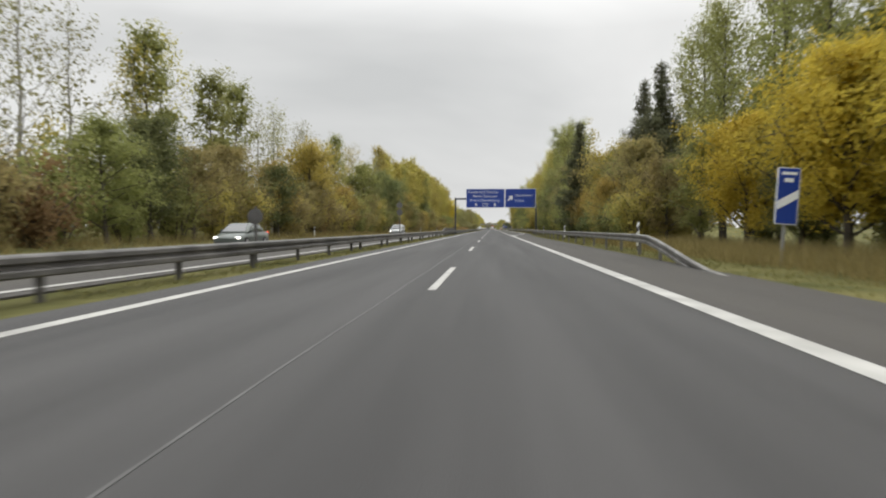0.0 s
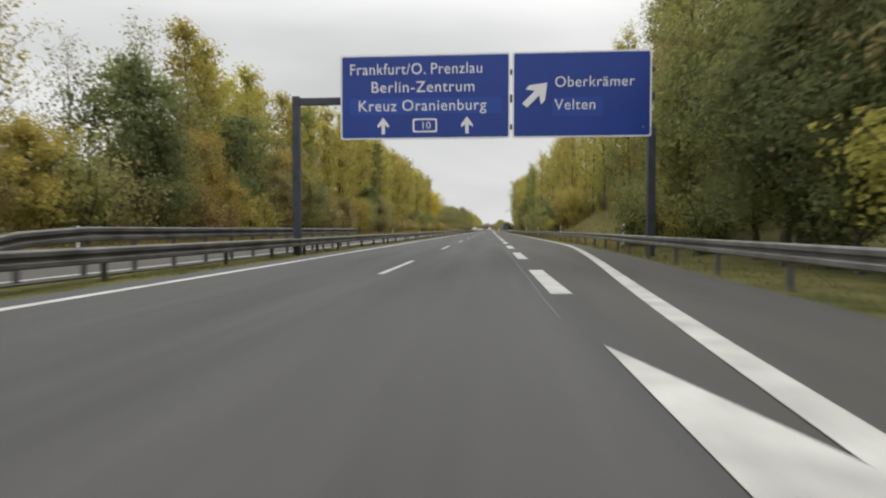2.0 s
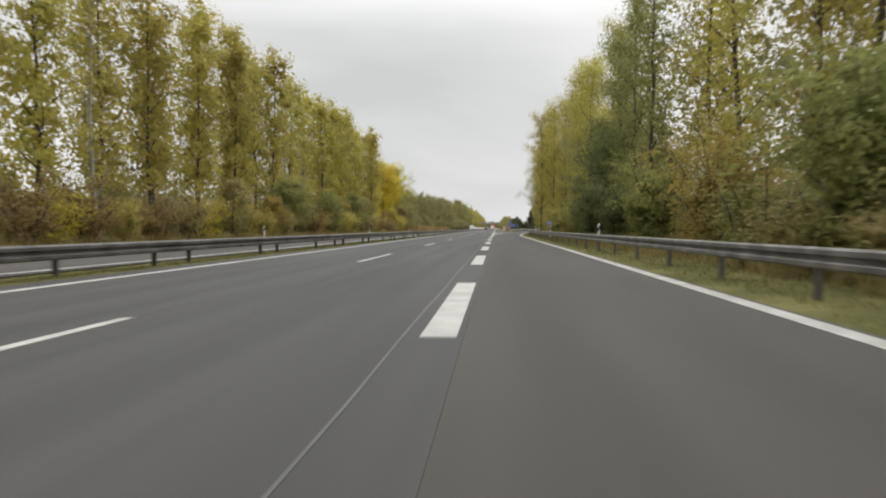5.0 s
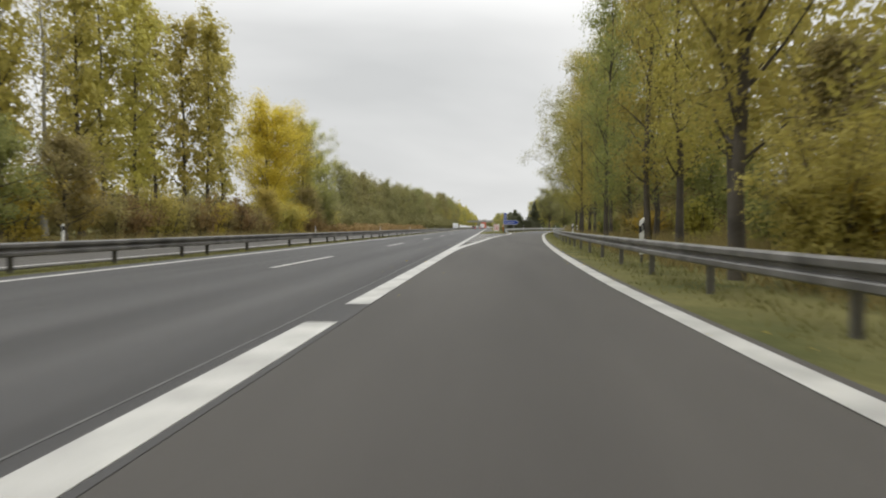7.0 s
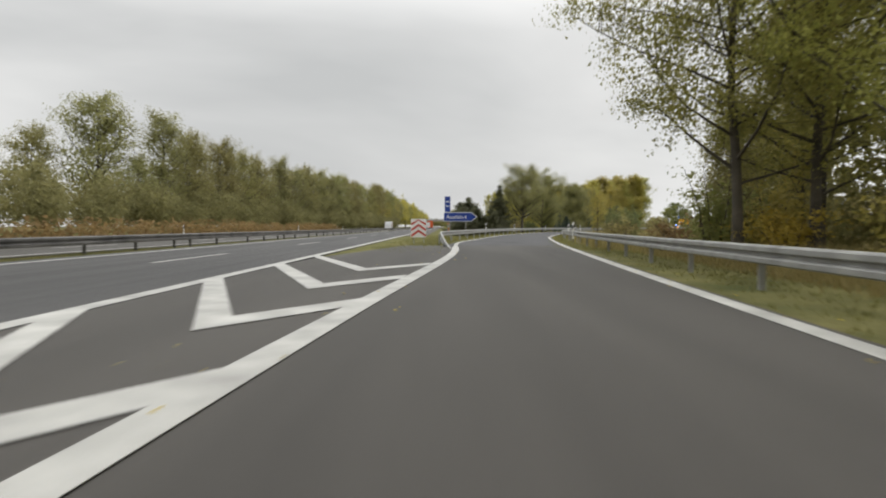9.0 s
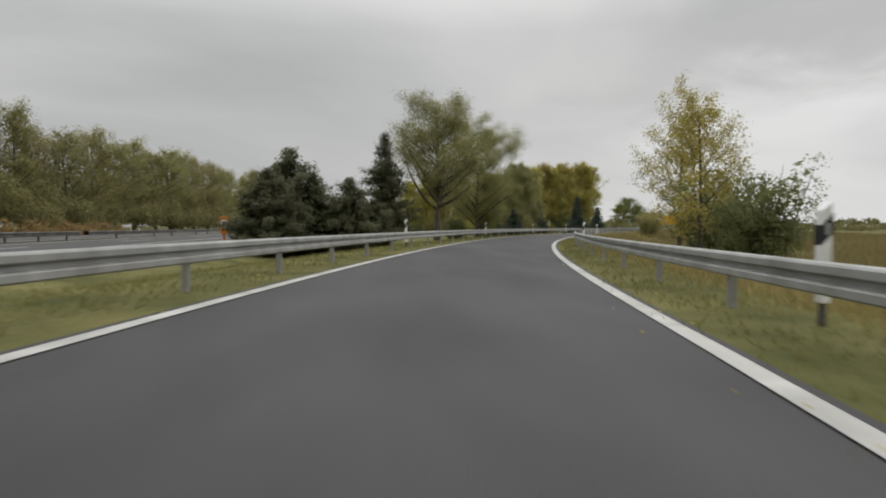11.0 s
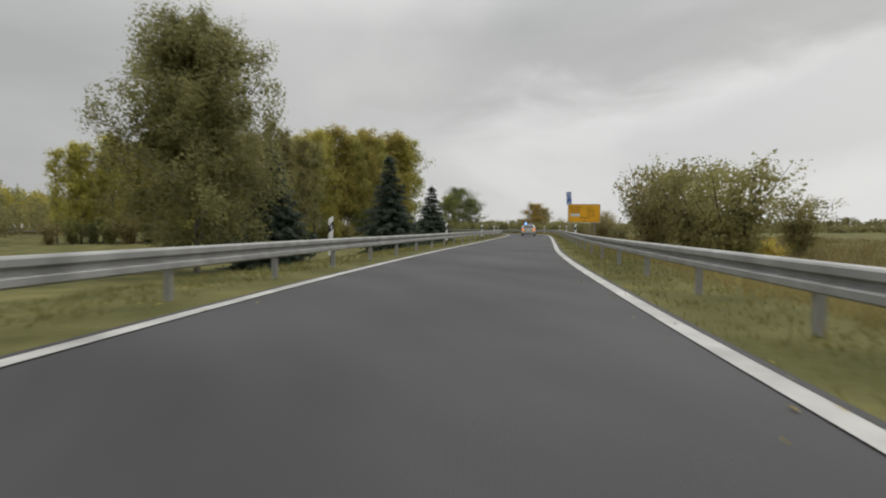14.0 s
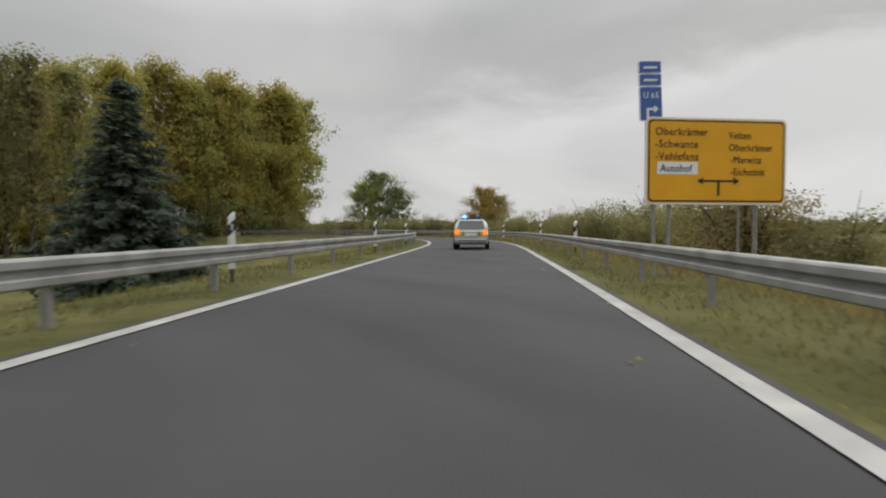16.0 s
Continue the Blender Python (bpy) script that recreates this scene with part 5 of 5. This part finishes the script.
def build_exit_signs():
    s = empty("exit_sign", pose(9.1, 371, 0, 0, 0, -6), label="blue arrow-shaped exit sign on the grass nose", category="road sign")
    p = part("panel", prism([(-1.45, 1.40), (1.0, 1.40), (1.5, 1.80), (1.0, 2.20), (-1.45, 2.20)], -0.02, 0.03), M_WHITE, s)
    part("face", prism([(-1.41, 1.44), (0.985, 1.44), (1.44, 1.80), (0.985, 2.16), (-1.41, 2.16)], -0.027, -0.019), M_BLUE, p)
    words("Ausfahrt", -1.22, 1.64, 0.34, M_WHITE, p, -0.032, wide=1.0)
    for x in (-0.9, 0.5):
        part("leg", boxed(x - 0.04, x + 0.04, 0.03, 0.11, -0.6, 2.15), M_STEEL, s)
    n = empty("exit_number_sign", pose(8.0, 371.3, 0, 0, 0, -6), label="tall narrow blue sign above the exit sign", category="road sign")
    q = panel(n, -0.26, 0.26, 2.25, 3.62, M_BLUE, M_WHITE, 0.03, 0.015)
    part("text_bar", prism([(-0.15, 3.1), (0.15, 3.1), (0.15, 3.2), (-0.15, 3.2)], -0.034, -0.027), M_WHITE, q)
    part("text_bar", prism([(-0.15, 2.7), (0.15, 2.7), (0.15, 2.8), (-0.15, 2.8)], -0.034, -0.027), M_WHITE, q)
    part("post", boxed(-0.03, 0.03, 0.03, 0.09, -0.6, 3.55), M_STEEL, n)
    c = empty("chevron_board", pose(6.15, 353.6, 0.05, 0, 0, 0), label="red and white chevron board at the tip of the grass nose", category="road sign")
    b = panel(c, -0.45, 0.45, 0.25, 1.35, M_WHITE, M_WHITE, 0.02, 0.02)
    for k, z in enumerate((0.28, 0.62, 0.96)):
        part("stripe", prism([(-0.43, z), (0, z + 0.3), (0.43, z), (0.43, z + 0.14), (0, z + 0.44 if z < 0.9 else 1.33), (-0.43, z + 0.14)], -0.033, -0.026), M_RED, b)
    for x in (-0.3, 0.3):
        part("leg", boxed(x - 0.03, x + 0.03, 0.03, 0.09, -0.4, 1.3), M_STEEL, c)
    # countdown beacon before the exit
    k = empty("countdown_sign", pose(8.95, 17.6, 0, 0, 3.5, 0), label="blue countdown sign with one white diagonal stripe", category="road sign")
    q = panel(k, -0.30, 0.30, 1.05, 2.62, M_BLUE, M_WHITE, 0.05, 0.02)
    part("stripe", prism([(-0.27, 1.45), (0.27, 1.78), (0.27, 2.02), (-0.27, 1.69)], -0.033, -0.026), M_WHITE, q)
    part("text_bar", prism([(-0.2, 2.42), (0.2, 2.42), (0.2, 2.50), (-0.2, 2.50)], -0.033, -0.026), M_WHITE, q)
    part("text_bar", prism([(-0.12, 2.22), (0.12, 2.22), (0.12, 2.33), (-0.12, 2.33)], -0.033, -0.026), M_WHITE, q)
    part("post", boxed(-0.035, 0.035, 0.03, 0.10, -0.4, 2.5), M_STEEL, k)
    # kilometre sign behind the rail
    m = empty("kilometre_sign", pose(8.75, 243.5, 0), label="small blue kilometre sign on a post behind the guard rail", category="road sign")
    q = panel(m, -0.28, 0.28, 1.27, 1.58, M_BLUE_PATCH, M_WHITE, 0.03, 0.015)
    for x in (-0.14, 0.0, 0.14):
        part("text_bar", prism([(x - 0.04, 1.36), (x + 0.04, 1.36), (x + 0.04, 1.49), (x - 0.04, 1.49)], -0.033, -0.026), M_WHITE, q)
    part("post", boxed(-0.025, 0.025, 0.03, 0.08, -0.4, 1.55), M_STEEL, m)
    # backs of signs in the median
    for y, z0, n in ((43.0, 1.75, 2), (16.4, 0.95, 1)):
        e = empty("traffic_sign", pose(-5.6, y, 0), label="grey back of round traffic signs on a post in the median", category="road sign")
        for i in range(n):
            outline = [(0.22 * math.cos(2 * math.pi * a / 24), z0 + 0.32 + 0.50 * i + 0.22 * math.sin(2 * math.pi * a / 24)) for a in range(24)]
            part("disc", prism(outline, -0.012, 0.012), M_STEEL_OLD, e)
        part("post", boxed(-0.03, 0.03, 0.012, 0.072, -0.4, z0 + 0.6 + 0.62 * (n - 1)), M_STEEL_OLD, e)


def build_delineators():
    """White plastic posts with a black band."""
    d = empty("delineator", label="white plastic marker post with a slanted black band", category="marker post", group="marker posts")
    bm = boxed(-0.06, 0.06, -0.05, 0.05, 0.0, 1.0, bevel=0.02)
    for v in bm.verts:
        if v.co.z > 0.9:
            v.co.z += 0.05 * (v.co.x / 0.06)
    part("body", bm, M_PLASTIC, d)
    bm = boxed(-0.064, 0.064, -0.054, 0.054, 0.66, 0.86)
    for v in bm.verts:
        v.co.z += 0.06 * (v.co.x / 0.06)
    band = part("band", bm, M_BLACK, d)
    part("reflector", boxed(-0.022, 0.022, -0.060, -0.05, 0.70, 0.82), M_RIM, band)
    spots = []
    for k in range(11):
        y = 27.5 + 27.2 * k
        spots.append((right_edge_x(y) + 1.75, y, 0.25))
    spots += [(-16.5, 14 + 45 * k, 0.15) for k in range(12)]
    spots += [(-18.0 + 0 * k, 420 + 45 * k, 0.15) for k in range(4)]
    for off, ys in ((-4.75, (379, 401, 422.5, 443, 459.5, 476.9, 493.4, 505, 514, 522)), (3.35, (356, 379, 405, 434.6, 483.5, 499.5, 511, 522, 533))):
        line = offset_line(RAMP, off)
        for y in ys:
            p = min(line[:len(line) - 12], key=lambda q: abs(q.y - y))
            spots.append((p.x, p.y, 0.28))
    for x, y in ((15.2, 326.7),):
        spots.append((x, y, 0.2))
    first = True
    for x, y, z in spots:
        m = pose(x, y, z - 0.08 + cant(x, y), 0, 0, 0)
        if first:
            d.matrix_basis = m
            first = False
        else:
            copy_thing(d, m)
    # short legs that carry the posts down to the earth
    bm = bmesh.new()
    for x, y, z in spots:
        box(bm, x - 0.03, x + 0.03, y - 0.02, y + 0.02, ground_z(x, y) - 0.2, z - 0.06 + cant(x, y))
    tagged(part("marker_post_stakes", bm, M_STEEL_OLD), label="short steel stakes under the marker posts", category="stake", kind="structure")


def build_call_box():
    c = empty("emergency_phone", pose(8.4, 405.0, ground_z(8.4, 405.0), 0, 0, 12), label="orange roadside emergency phone box on a post", category="call box")
    part("housing", boxed(-0.19, 0.19, -0.14, 0.14, 0.80, 1.62, bevel=0.035), M_ORANGE, c)
    part("hood", boxed(-0.21, 0.21, -0.17, 0.15, 1.60, 1.67, bevel=0.02), M_ORANGE, c)
    part("post", boxed(-0.06, 0.06, -0.05, 0.05, -0.3, 0.82, bevel=0.01), M_ORANGE, c)
    door = part("front_plate", boxed(-0.13, 0.13, -0.152, -0.138, 1.05, 1.50, bevel=0.01), M_WHITE, c)
    part("speaker_grille", boxed(-0.07, 0.07, -0.158, -0.150, 1.30, 1.42), M_BLACK, door)


def build_bridge():
    b = empty("road_bridge", pose(0, 800, 0), label="concrete road bridge crossing over the motorway far ahead", category="bridge")
    part("deck", boxed(-58, 62, -4.5, 4.5, 5.1, 6.2, bevel=0.05), M_CONCRETE, b)
    for y in (-4.35, 4.35):
        part("parapet", boxed(-58, 62, y - 0.12, y + 0.12, 6.2, 6.55), M_CONCRETE, b)
        rail = part("railing", boxed(-58, 62, y - 0.03, y + 0.03, 7.05, 7.12), M_STEEL_OLD, b)
        for k in range(40):
            part("baluster", boxed(-58 + 3 * k, -57.93 + 3 * k, y - 0.03, y + 0.03, 6.5, 7.06), M_STEEL_OLD, rail)
    for x in (-4.9, -22, 14):
        part("pier", boxed(x - 0.45, x + 0.45, -3.5, 3.5, -0.4, 5.15, bevel=0.08), M_CONCRETE, b)
    for x0, x1 in ((-75, -30), (24, 80)):
        part("abutment", prism([(x0, -0.4), (x1, -0.4), (x1 - 8 if x0 < 0 else x1, 5.2), (x0 if x0 < 0 else x0 + 8, 5.2)], -5, 5), M_GRASS, b)


build_gantry()
build_yellow_sign()
build_exit_signs()
build_delineators()
build_call_box()
build_bridge()


# ---------------------------------------------------------------- vehicles
def loft(sections):
    """A shell through rings with as many points; each ring lies at one y."""
    bm = bmesh.new()
    rings = [[bm.verts.new(p) for p in s] for s in sections]
    n = len(rings[0])
    for a, b in zip(rings, rings[1:]):
        for k in range(n):
            bm.faces.new((a[k], a[(k + 1) % n], b[(k + 1) % n], b[k]))
    bm.faces.new(list(reversed(rings[0])))
    bm.faces.new(rings[-1])
    bmesh.ops.recalc_face_normals(bm, faces=bm.faces)
    for f in bm.faces:
        f.smooth = len(f.verts) == 4
    return bm


def ring(y, w, z0, z1, tuck=0.82, r=0.12):
    """Half-width w low down, drawn in towards the top."""
    t = w * tuck
    return [(-w * 0.94, y, z0), (w * 0.94, y, z0), (w, y, z0 + r), (w, y, z0 + (z1 - z0) * 0.55), (t, y, z1 - r * 0.5), (t * 0.86, y, z1), (-t * 0.86, y, z1),
            (-t, y, z1 - r * 0.5), (-w, y, z0 + (z1 - z0) * 0.55), (-w, y, z0 + r)]


def car(label, m, paint, kind="estate", police=False, category="car", lamps=None):
    """A car 4.4 m long with its nose along +y."""
    c = empty("police_car" if police else "car", m, label=label, category=category)
    w = 0.84
    low = [ring(-2.15, w * 0.90, 0.36, 0.86, 0.97), ring(-2.05, w * 0.97, 0.25, 0.93, 0.97), ring(-1.3, w, 0.22, 0.93, 0.97), ring(0.9, w, 0.20, 0.90, 0.97),
           ring(1.6, w * 0.98, 0.22, 0.80, 0.95), ring(2.05, w * 0.92, 0.26, 0.68, 0.92), ring(2.2, w * 0.8, 0.34, 0.55, 0.92)]
    part("body", loft(low), paint, c)
    tail = -2.0 if kind == "estate" else -1.35
    rake = 0.18 if kind == "estate" else 0.35
    cab = [ring(tail - 0.08, w * 0.93, 0.86, 0.98, 0.94, 0.03), ring(tail + rake, w * 0.94, 0.86, 1.41, 0.80, 0.06), ring(-0.4, w * 0.95, 0.86, 1.45, 0.78, 0.06),
           ring(0.35, w * 0.95, 0.86, 1.40, 0.78, 0.06), ring(1.25, w * 0.93, 0.82, 0.92, 0.9, 0.03)]
    part("cabin", loft(cab), paint, c)
    # glass: rear, windscreen, sides
    t = tail
    rear = bmesh.new()
    rear.faces.new([rear.verts.new(p) for p in ((-0.66, t - 0.085, 0.985), (0.66, t - 0.085, 0.985), (0.55, t + rake - 0.045, 1.375), (-0.55, t + rake - 0.045, 1.375))])
    part("rear_window", rear, M_GLASS, c)
    ws = bmesh.new()
    ws.faces.new([ws.verts.new(p) for p in ((0.66, 1.22, 0.95), (-0.66, 1.22, 0.95), (-0.52, 0.40, 1.405), (0.52, 0.40, 1.405))])
    part("windscreen", ws, M_GLASS, c)
    for s in (-1, 1):
        sw = bmesh.new()
        sw.faces.new([sw.verts.new((s * x, y, z)) for x, y, z in ((0.815, t + 0.45, 1.0), (0.815, 0.95, 0.98), (0.70, 0.30, 1.36), (0.69, t + 0.55, 1.36))])
        part("side_window", sw, M_GLASS, c)
        mirror = boxed(s * 0.86 - 0.07, s * 0.86 + 0.07, 0.72, 0.84, 0.92, 1.06, bevel=0.02)
        part("mirror", mirror, paint, c)
        part("tail_lamp", boxed(s * 0.665 - 0.115, s * 0.665 + 0.115, -2.168, -2.05, 0.70, 0.93, bevel=0.03), E_TAIL if not police else E_AMBER, c)
        part("head_lamp", boxed(s * 0.62 - 0.12, s * 0.62 + 0.12, 2.04, 2.14, 0.52, 0.64, bevel=0.02), E_HEAD if lamps else M_GLASS, c)
        for y in (-1.32, 1.36):
            bm = bmesh.new()
            bmesh.ops.create_cone(bm, segments=24, radius1=0.31, radius2=0.31, depth=0.2, cap_ends=True)
            bmesh.ops.bevel(bm, geom=[e for e in bm.edges if abs(e.verts[0].co.z - e.verts[1].co.z) < 1e-5], offset=0.03, segments=2, affect="EDGES")
            wheel = part("wheel", bm, M_TYRE, c)
            wheel.matrix_basis = pose(s * 0.76, y, 0.31, 0, 90, 0)
            bm = bmesh.new()
            bmesh.ops.create_cone(bm, segments=20, radius1=0.2, radius2=0.16, depth=0.02, cap_ends=True)
            rim = part("rim", bm, M_RIM, wheel)
            rim.location = (0, 0, 0.11 * s)
    part("rear_bumper", boxed(-0.74, 0.74, -2.20, -2.02, 0.34, 0.50, bevel=0.03), paint, c)
    part("number_plate", boxed(-0.25, 0.25, -2.185, -2.15, 0.66, 0.77), M_WHITE, c)
    if police:
        part("light_bar", boxed(-0.5, 0.5, -0.55, -0.30, 1.45, 1.52, bevel=0.02), M_DARKSTEEL, c)
        for x, mat in ((-0.36, E_BLUE), (0.36, M_BLUE)):
            bm = bmesh.new()
            bmesh.ops.create_uvsphere(bm, u_segments=14, v_segments=8, radius=0.1)
            ob = part("beacon", bm, mat, c)
            ob.location = (x, -0.42, 1.56)
        for s in (-1, 1):
            for k in range(3):
                x = s * (0.50 - 0.085 * k)
                part("band", prism([(x - 0.03, 0.62 + 0.05 * k), (x + 0.03, 0.62 + 0.05 * k), (x + 0.03 - s * 0.07, 0.84), (x - 0.03 - s * 0.07, 0.84)], -2.166, -2.13), M_YBAND if k != 1 else M_GREENBAND, c)
            part("band", boxed(s * 0.848 - 0.004, s * 0.848 + 0.004, -1.9, 1.6, 0.52, 0.72), M_GREENBAND, c)
        part("lower_band", boxed(-0.7, 0.7, -2.206, -2.17, 0.40, 0.44), M_BLACK, c)
    return c


def box_vehicle(name, label, m, paint, length, width, height, category):
    """A van or lorry seen from behind: cab, box body, wheels."""
    v = empty(name, m, label=label, category=category)
    part("body", boxed(-width / 2, width / 2, 0, length * 0.74, 0.55, height, bevel=0.05), paint, v)
    part("cab", boxed(-width / 2 + 0.03, width / 2 - 0.03, length * 0.76, length, 0.45, height * 0.82, bevel=0.12), M_CARWHITE, v)
    part("chassis", boxed(-width * 0.4, width * 0.4, 0.1, length * 0.95, 0.38, 0.56), M_DARKSTEEL, v)
    for s in (-1, 1):
        part("tail_lamp", boxed(s * width * 0.44 - 0.07, s * width * 0.44 + 0.07, -0.03, 0.0, 0.62, 0.82), E_TAIL, v)
        part("rear_door", boxed(min(0.02 * s, s * width * 0.47), max(0.02 * s, s * width * 0.47), -0.02, 0.01, 0.68, height - 0.12), paint, v)
        for y in (length * 0.18, length * 0.84):
            bm = bmesh.new()
            bmesh.ops.create_cone(bm, segments=20, radius1=0.38, radius2=0.38, depth=0.26, cap_ends=True)
            wheel = part("wheel", bm, M_TYRE, v)
            wheel.matrix_basis = pose(s * width * 0.43, y, 0.38, 0, 90, 0)


def build_vehicles():
    q = Vector((64.6, 481.19, 0)) + Vector((math.sin(radians(33.5)), math.cos(radians(33.5)), 0)) * 28.8
    left = Vector((-math.cos(radians(33.5)), math.sin(radians(33.5)), 0)) * 0.75
    car("silver police estate car with yellow bands and blue beacons lit", pose(q.x + left.x, q.y + left.y, -0.005, 0, 0, -33.0) @ Matrix.Diagonal((0.93, 0.93, 0.93, 1)), M_PALE_SILVER, police=True)
    car("grey-green hatchback on the oncoming carriageway", pose(-11.6, 29.8, 0, 0, 0, 180) @ Matrix.Diagonal((0.86, 0.86, 0.84, 1)), M_GREYGREEN, "hatch", lamps=True)
    car("silver off-road car on the oncoming carriageway", pose(-11.5, 80.0, 0, 0, 0, 180) @ Matrix.Diagonal((0.92, 0.92, 1.0, 1)), M_SILVER, lamps=True)
    car("black car on the motorway far ahead", pose(-1.7, 520.0, 0), M_CARBLACK)
    box_vehicle("van", "white delivery van on the motorway far ahead", pose(1.7, 545.0, 0), M_CARWHITE, 5.6, 1.9, 2.5, "van")
    box_vehicle("lorry", "lorry with a red tarpaulin far ahead on the motorway", pose(1.8, 590.0, 0), M_TRUCKRED, 11.0, 2.4, 3.5, "lorry")
    box_vehicle("van", "white delivery van on the oncoming carriageway", pose(-8.4, 500.0, 0, 0, 0, 180), M_CARWHITE, 5.4, 1.9, 2.4, "van")


build_vehicles()


# ---------------------------------------------------------------- grass and litter
def blades(name, label, spots, height, mat, seed, per=5, width=0.016, spread=0.22):
    """Tufts of bent grass blades, too many to count."""
    rng = np.random.default_rng(seed)
    c = np.repeat(np.array(spots), per, axis=0)
    n = len(c)
    c[:, :2] += rng.normal(size=(n, 2)) * spread
    h = height * rng.uniform(0.45, 1.25, size=(n, 1))
    a = rng.uniform(0, 2 * np.pi, size=n)
    side = np.c_[np.cos(a), np.sin(a), np.zeros(n)] * width
    lean = np.c_[rng.normal(size=(n, 2)) * 0.35, np.ones(n)] * h
    v = np.empty((n, 3, 3))
    v[:, 0], v[:, 1] = c - side, c + side
    v[:, 2] = c + lean * np.array([1.3, 1.3, 1.0])
    me = bpy.data.meshes.new(name)
    me.vertices.add(3 * n)
    me.vertices.foreach_set("co", v.ravel())
    me.loops.add(3 * n)
    me.loops.foreach_set("vertex_index", np.arange(3 * n, dtype=np.int32))
    me.polygons.add(n)
    me.polygons.foreach_set("loop_start", np.arange(0, 3 * n, 3, dtype=np.int32))
    me.update(calc_edges=True)
    me.materials.append(mat)
    return tagged(new(name, me), label=label, category="grass", kind="stuff")


def build_grass():
    rng = random.Random(31)
    verge, tall, dry, bank, weeds = [], [], [], [], []
    at = lambda x, y: (x, y, ground_z(x, y) - 0.02)
    for k in range(9500):
        y = rng.uniform(4, 345)
        e = right_edge_x(y) + 0.45
        x = e + abs(rng.gauss(0, 1.7))
        (verge if x < e + 3 or y < 160 else tall).append(at(x, y))
    for k in range(6000):
        y = rng.uniform(8, 345)
        verge.append(at(rng.uniform(-5.6, -4.35), y))
    for k in range(10000):
        y = rng.uniform(165, 345)
        tall.append(at(right_edge_x(y) + rng.uniform(2.4, 8.5), y))
    for k in range(1500):
        y = rng.uniform(8, 45)
        tall.append(at(right_edge_x(y) + rng.uniform(2.4, 7.0), y))
    for k in range(5000):
        y = rng.uniform(106, 162)
        bank.append(at(right_edge_x(y) + rng.uniform(1.5, 9.0), y))
    for k in range(3500):
        y = rng.uniform(0, 340)
        tall.append(at(rng.uniform(-19.5, -16.2), y))
    right, left = offset_line(RAMP, 1.0), offset_line(RAMP, -1.0)
    ns = normals(RAMP)
    for k in range(13000):
        i = rng.randrange(6, len(RAMP) - 6)
        p, n = RAMP[i], ns[i]
        off = 2.05 + abs(rng.gauss(0, 2.4))
        t = Vector((-n.y, n.x, 0)) * rng.uniform(-1, 1)
        q = p + n * off + t
        (verge if off < 3.8 else dry).append(at(q.x, q.y))
        off = -4.35 - abs(rng.gauss(0, 2.6))
        q = p + n * off + t
        if q.x > 6.5:
            verge.append(at(q.x, q.y))
    for k in range(20000):
        i = rng.randrange(10, len(RAMP) - 20)
        q = RAMP[i] + ns[i] * (4.6 + 48 * rng.random() ** 1.3)
        if noise.noise(Vector((q.x * 0.11, q.y * 0.11, 3))) > -0.25:
            (weeds if rng.random() < 0.7 else dry).append(at(q.x, q.y))
    for k in range(1500):
        y = rng.uniform(340, 390)
        x = rng.uniform(4.6, at_y(LEFT_EDGE, [y])[0].x - 0.6)
        if x > 4.4 + (345 - y) * 0.2:
            verge.append(at(x, y))
    blades("verge_grass", "short green and straw-coloured grass on the verges", verge, 0.10, M_BLADE, 5, 4)
    blades("tall_grass", "tall straw-coloured grass behind the guard rails", tall, 0.72, M_DRY, 6, 7, 0.016, 0.3)
    blades("bank_grass", "uneven straw and olive grass on the roadside bank", bank, 0.22, M_DRY, 9, 7, 0.014, 0.3)
    blades("field_weeds", "tall brown withered weeds on the meadow beside the ramp", weeds, 0.62, M_WEED, 17, 8, 0.022, 0.38)
    blades("field_grass", "rough dry grass on the field beside the ramp", dry, 0.40, M_DRY, 7, 6, 0.018, 0.3)
    spots = []
    for k in range(900):
        p = rng.choice(RIGHT_EDGE)
        x, y = p.x - 0.2 + abs(rng.gauss(0, 0.55)), p.y + rng.uniform(-1, 1)
        spots.append((x, y, 0.008 + cant(x, y)))
    for k in range(500):
        p = rng.choice(LEFT_EDGE)
        x, y = p.x - rng.uniform(-0.7, 1.6), p.y + rng.uniform(-1, 1)
        spots.append((x, y, 0.014 + cant(x, y)))
    ob = leaf_mesh("fallen_leaves", spots, (0.06, 0.06, 0.0), 1, 0.045, L_YELLOW, None, 8, 0.0, 0.97, 0.0, whole=0)
    tagged(ob, label="fallen yellow leaves along the road's edge", category="leaves", kind="stuff")


build_grass()
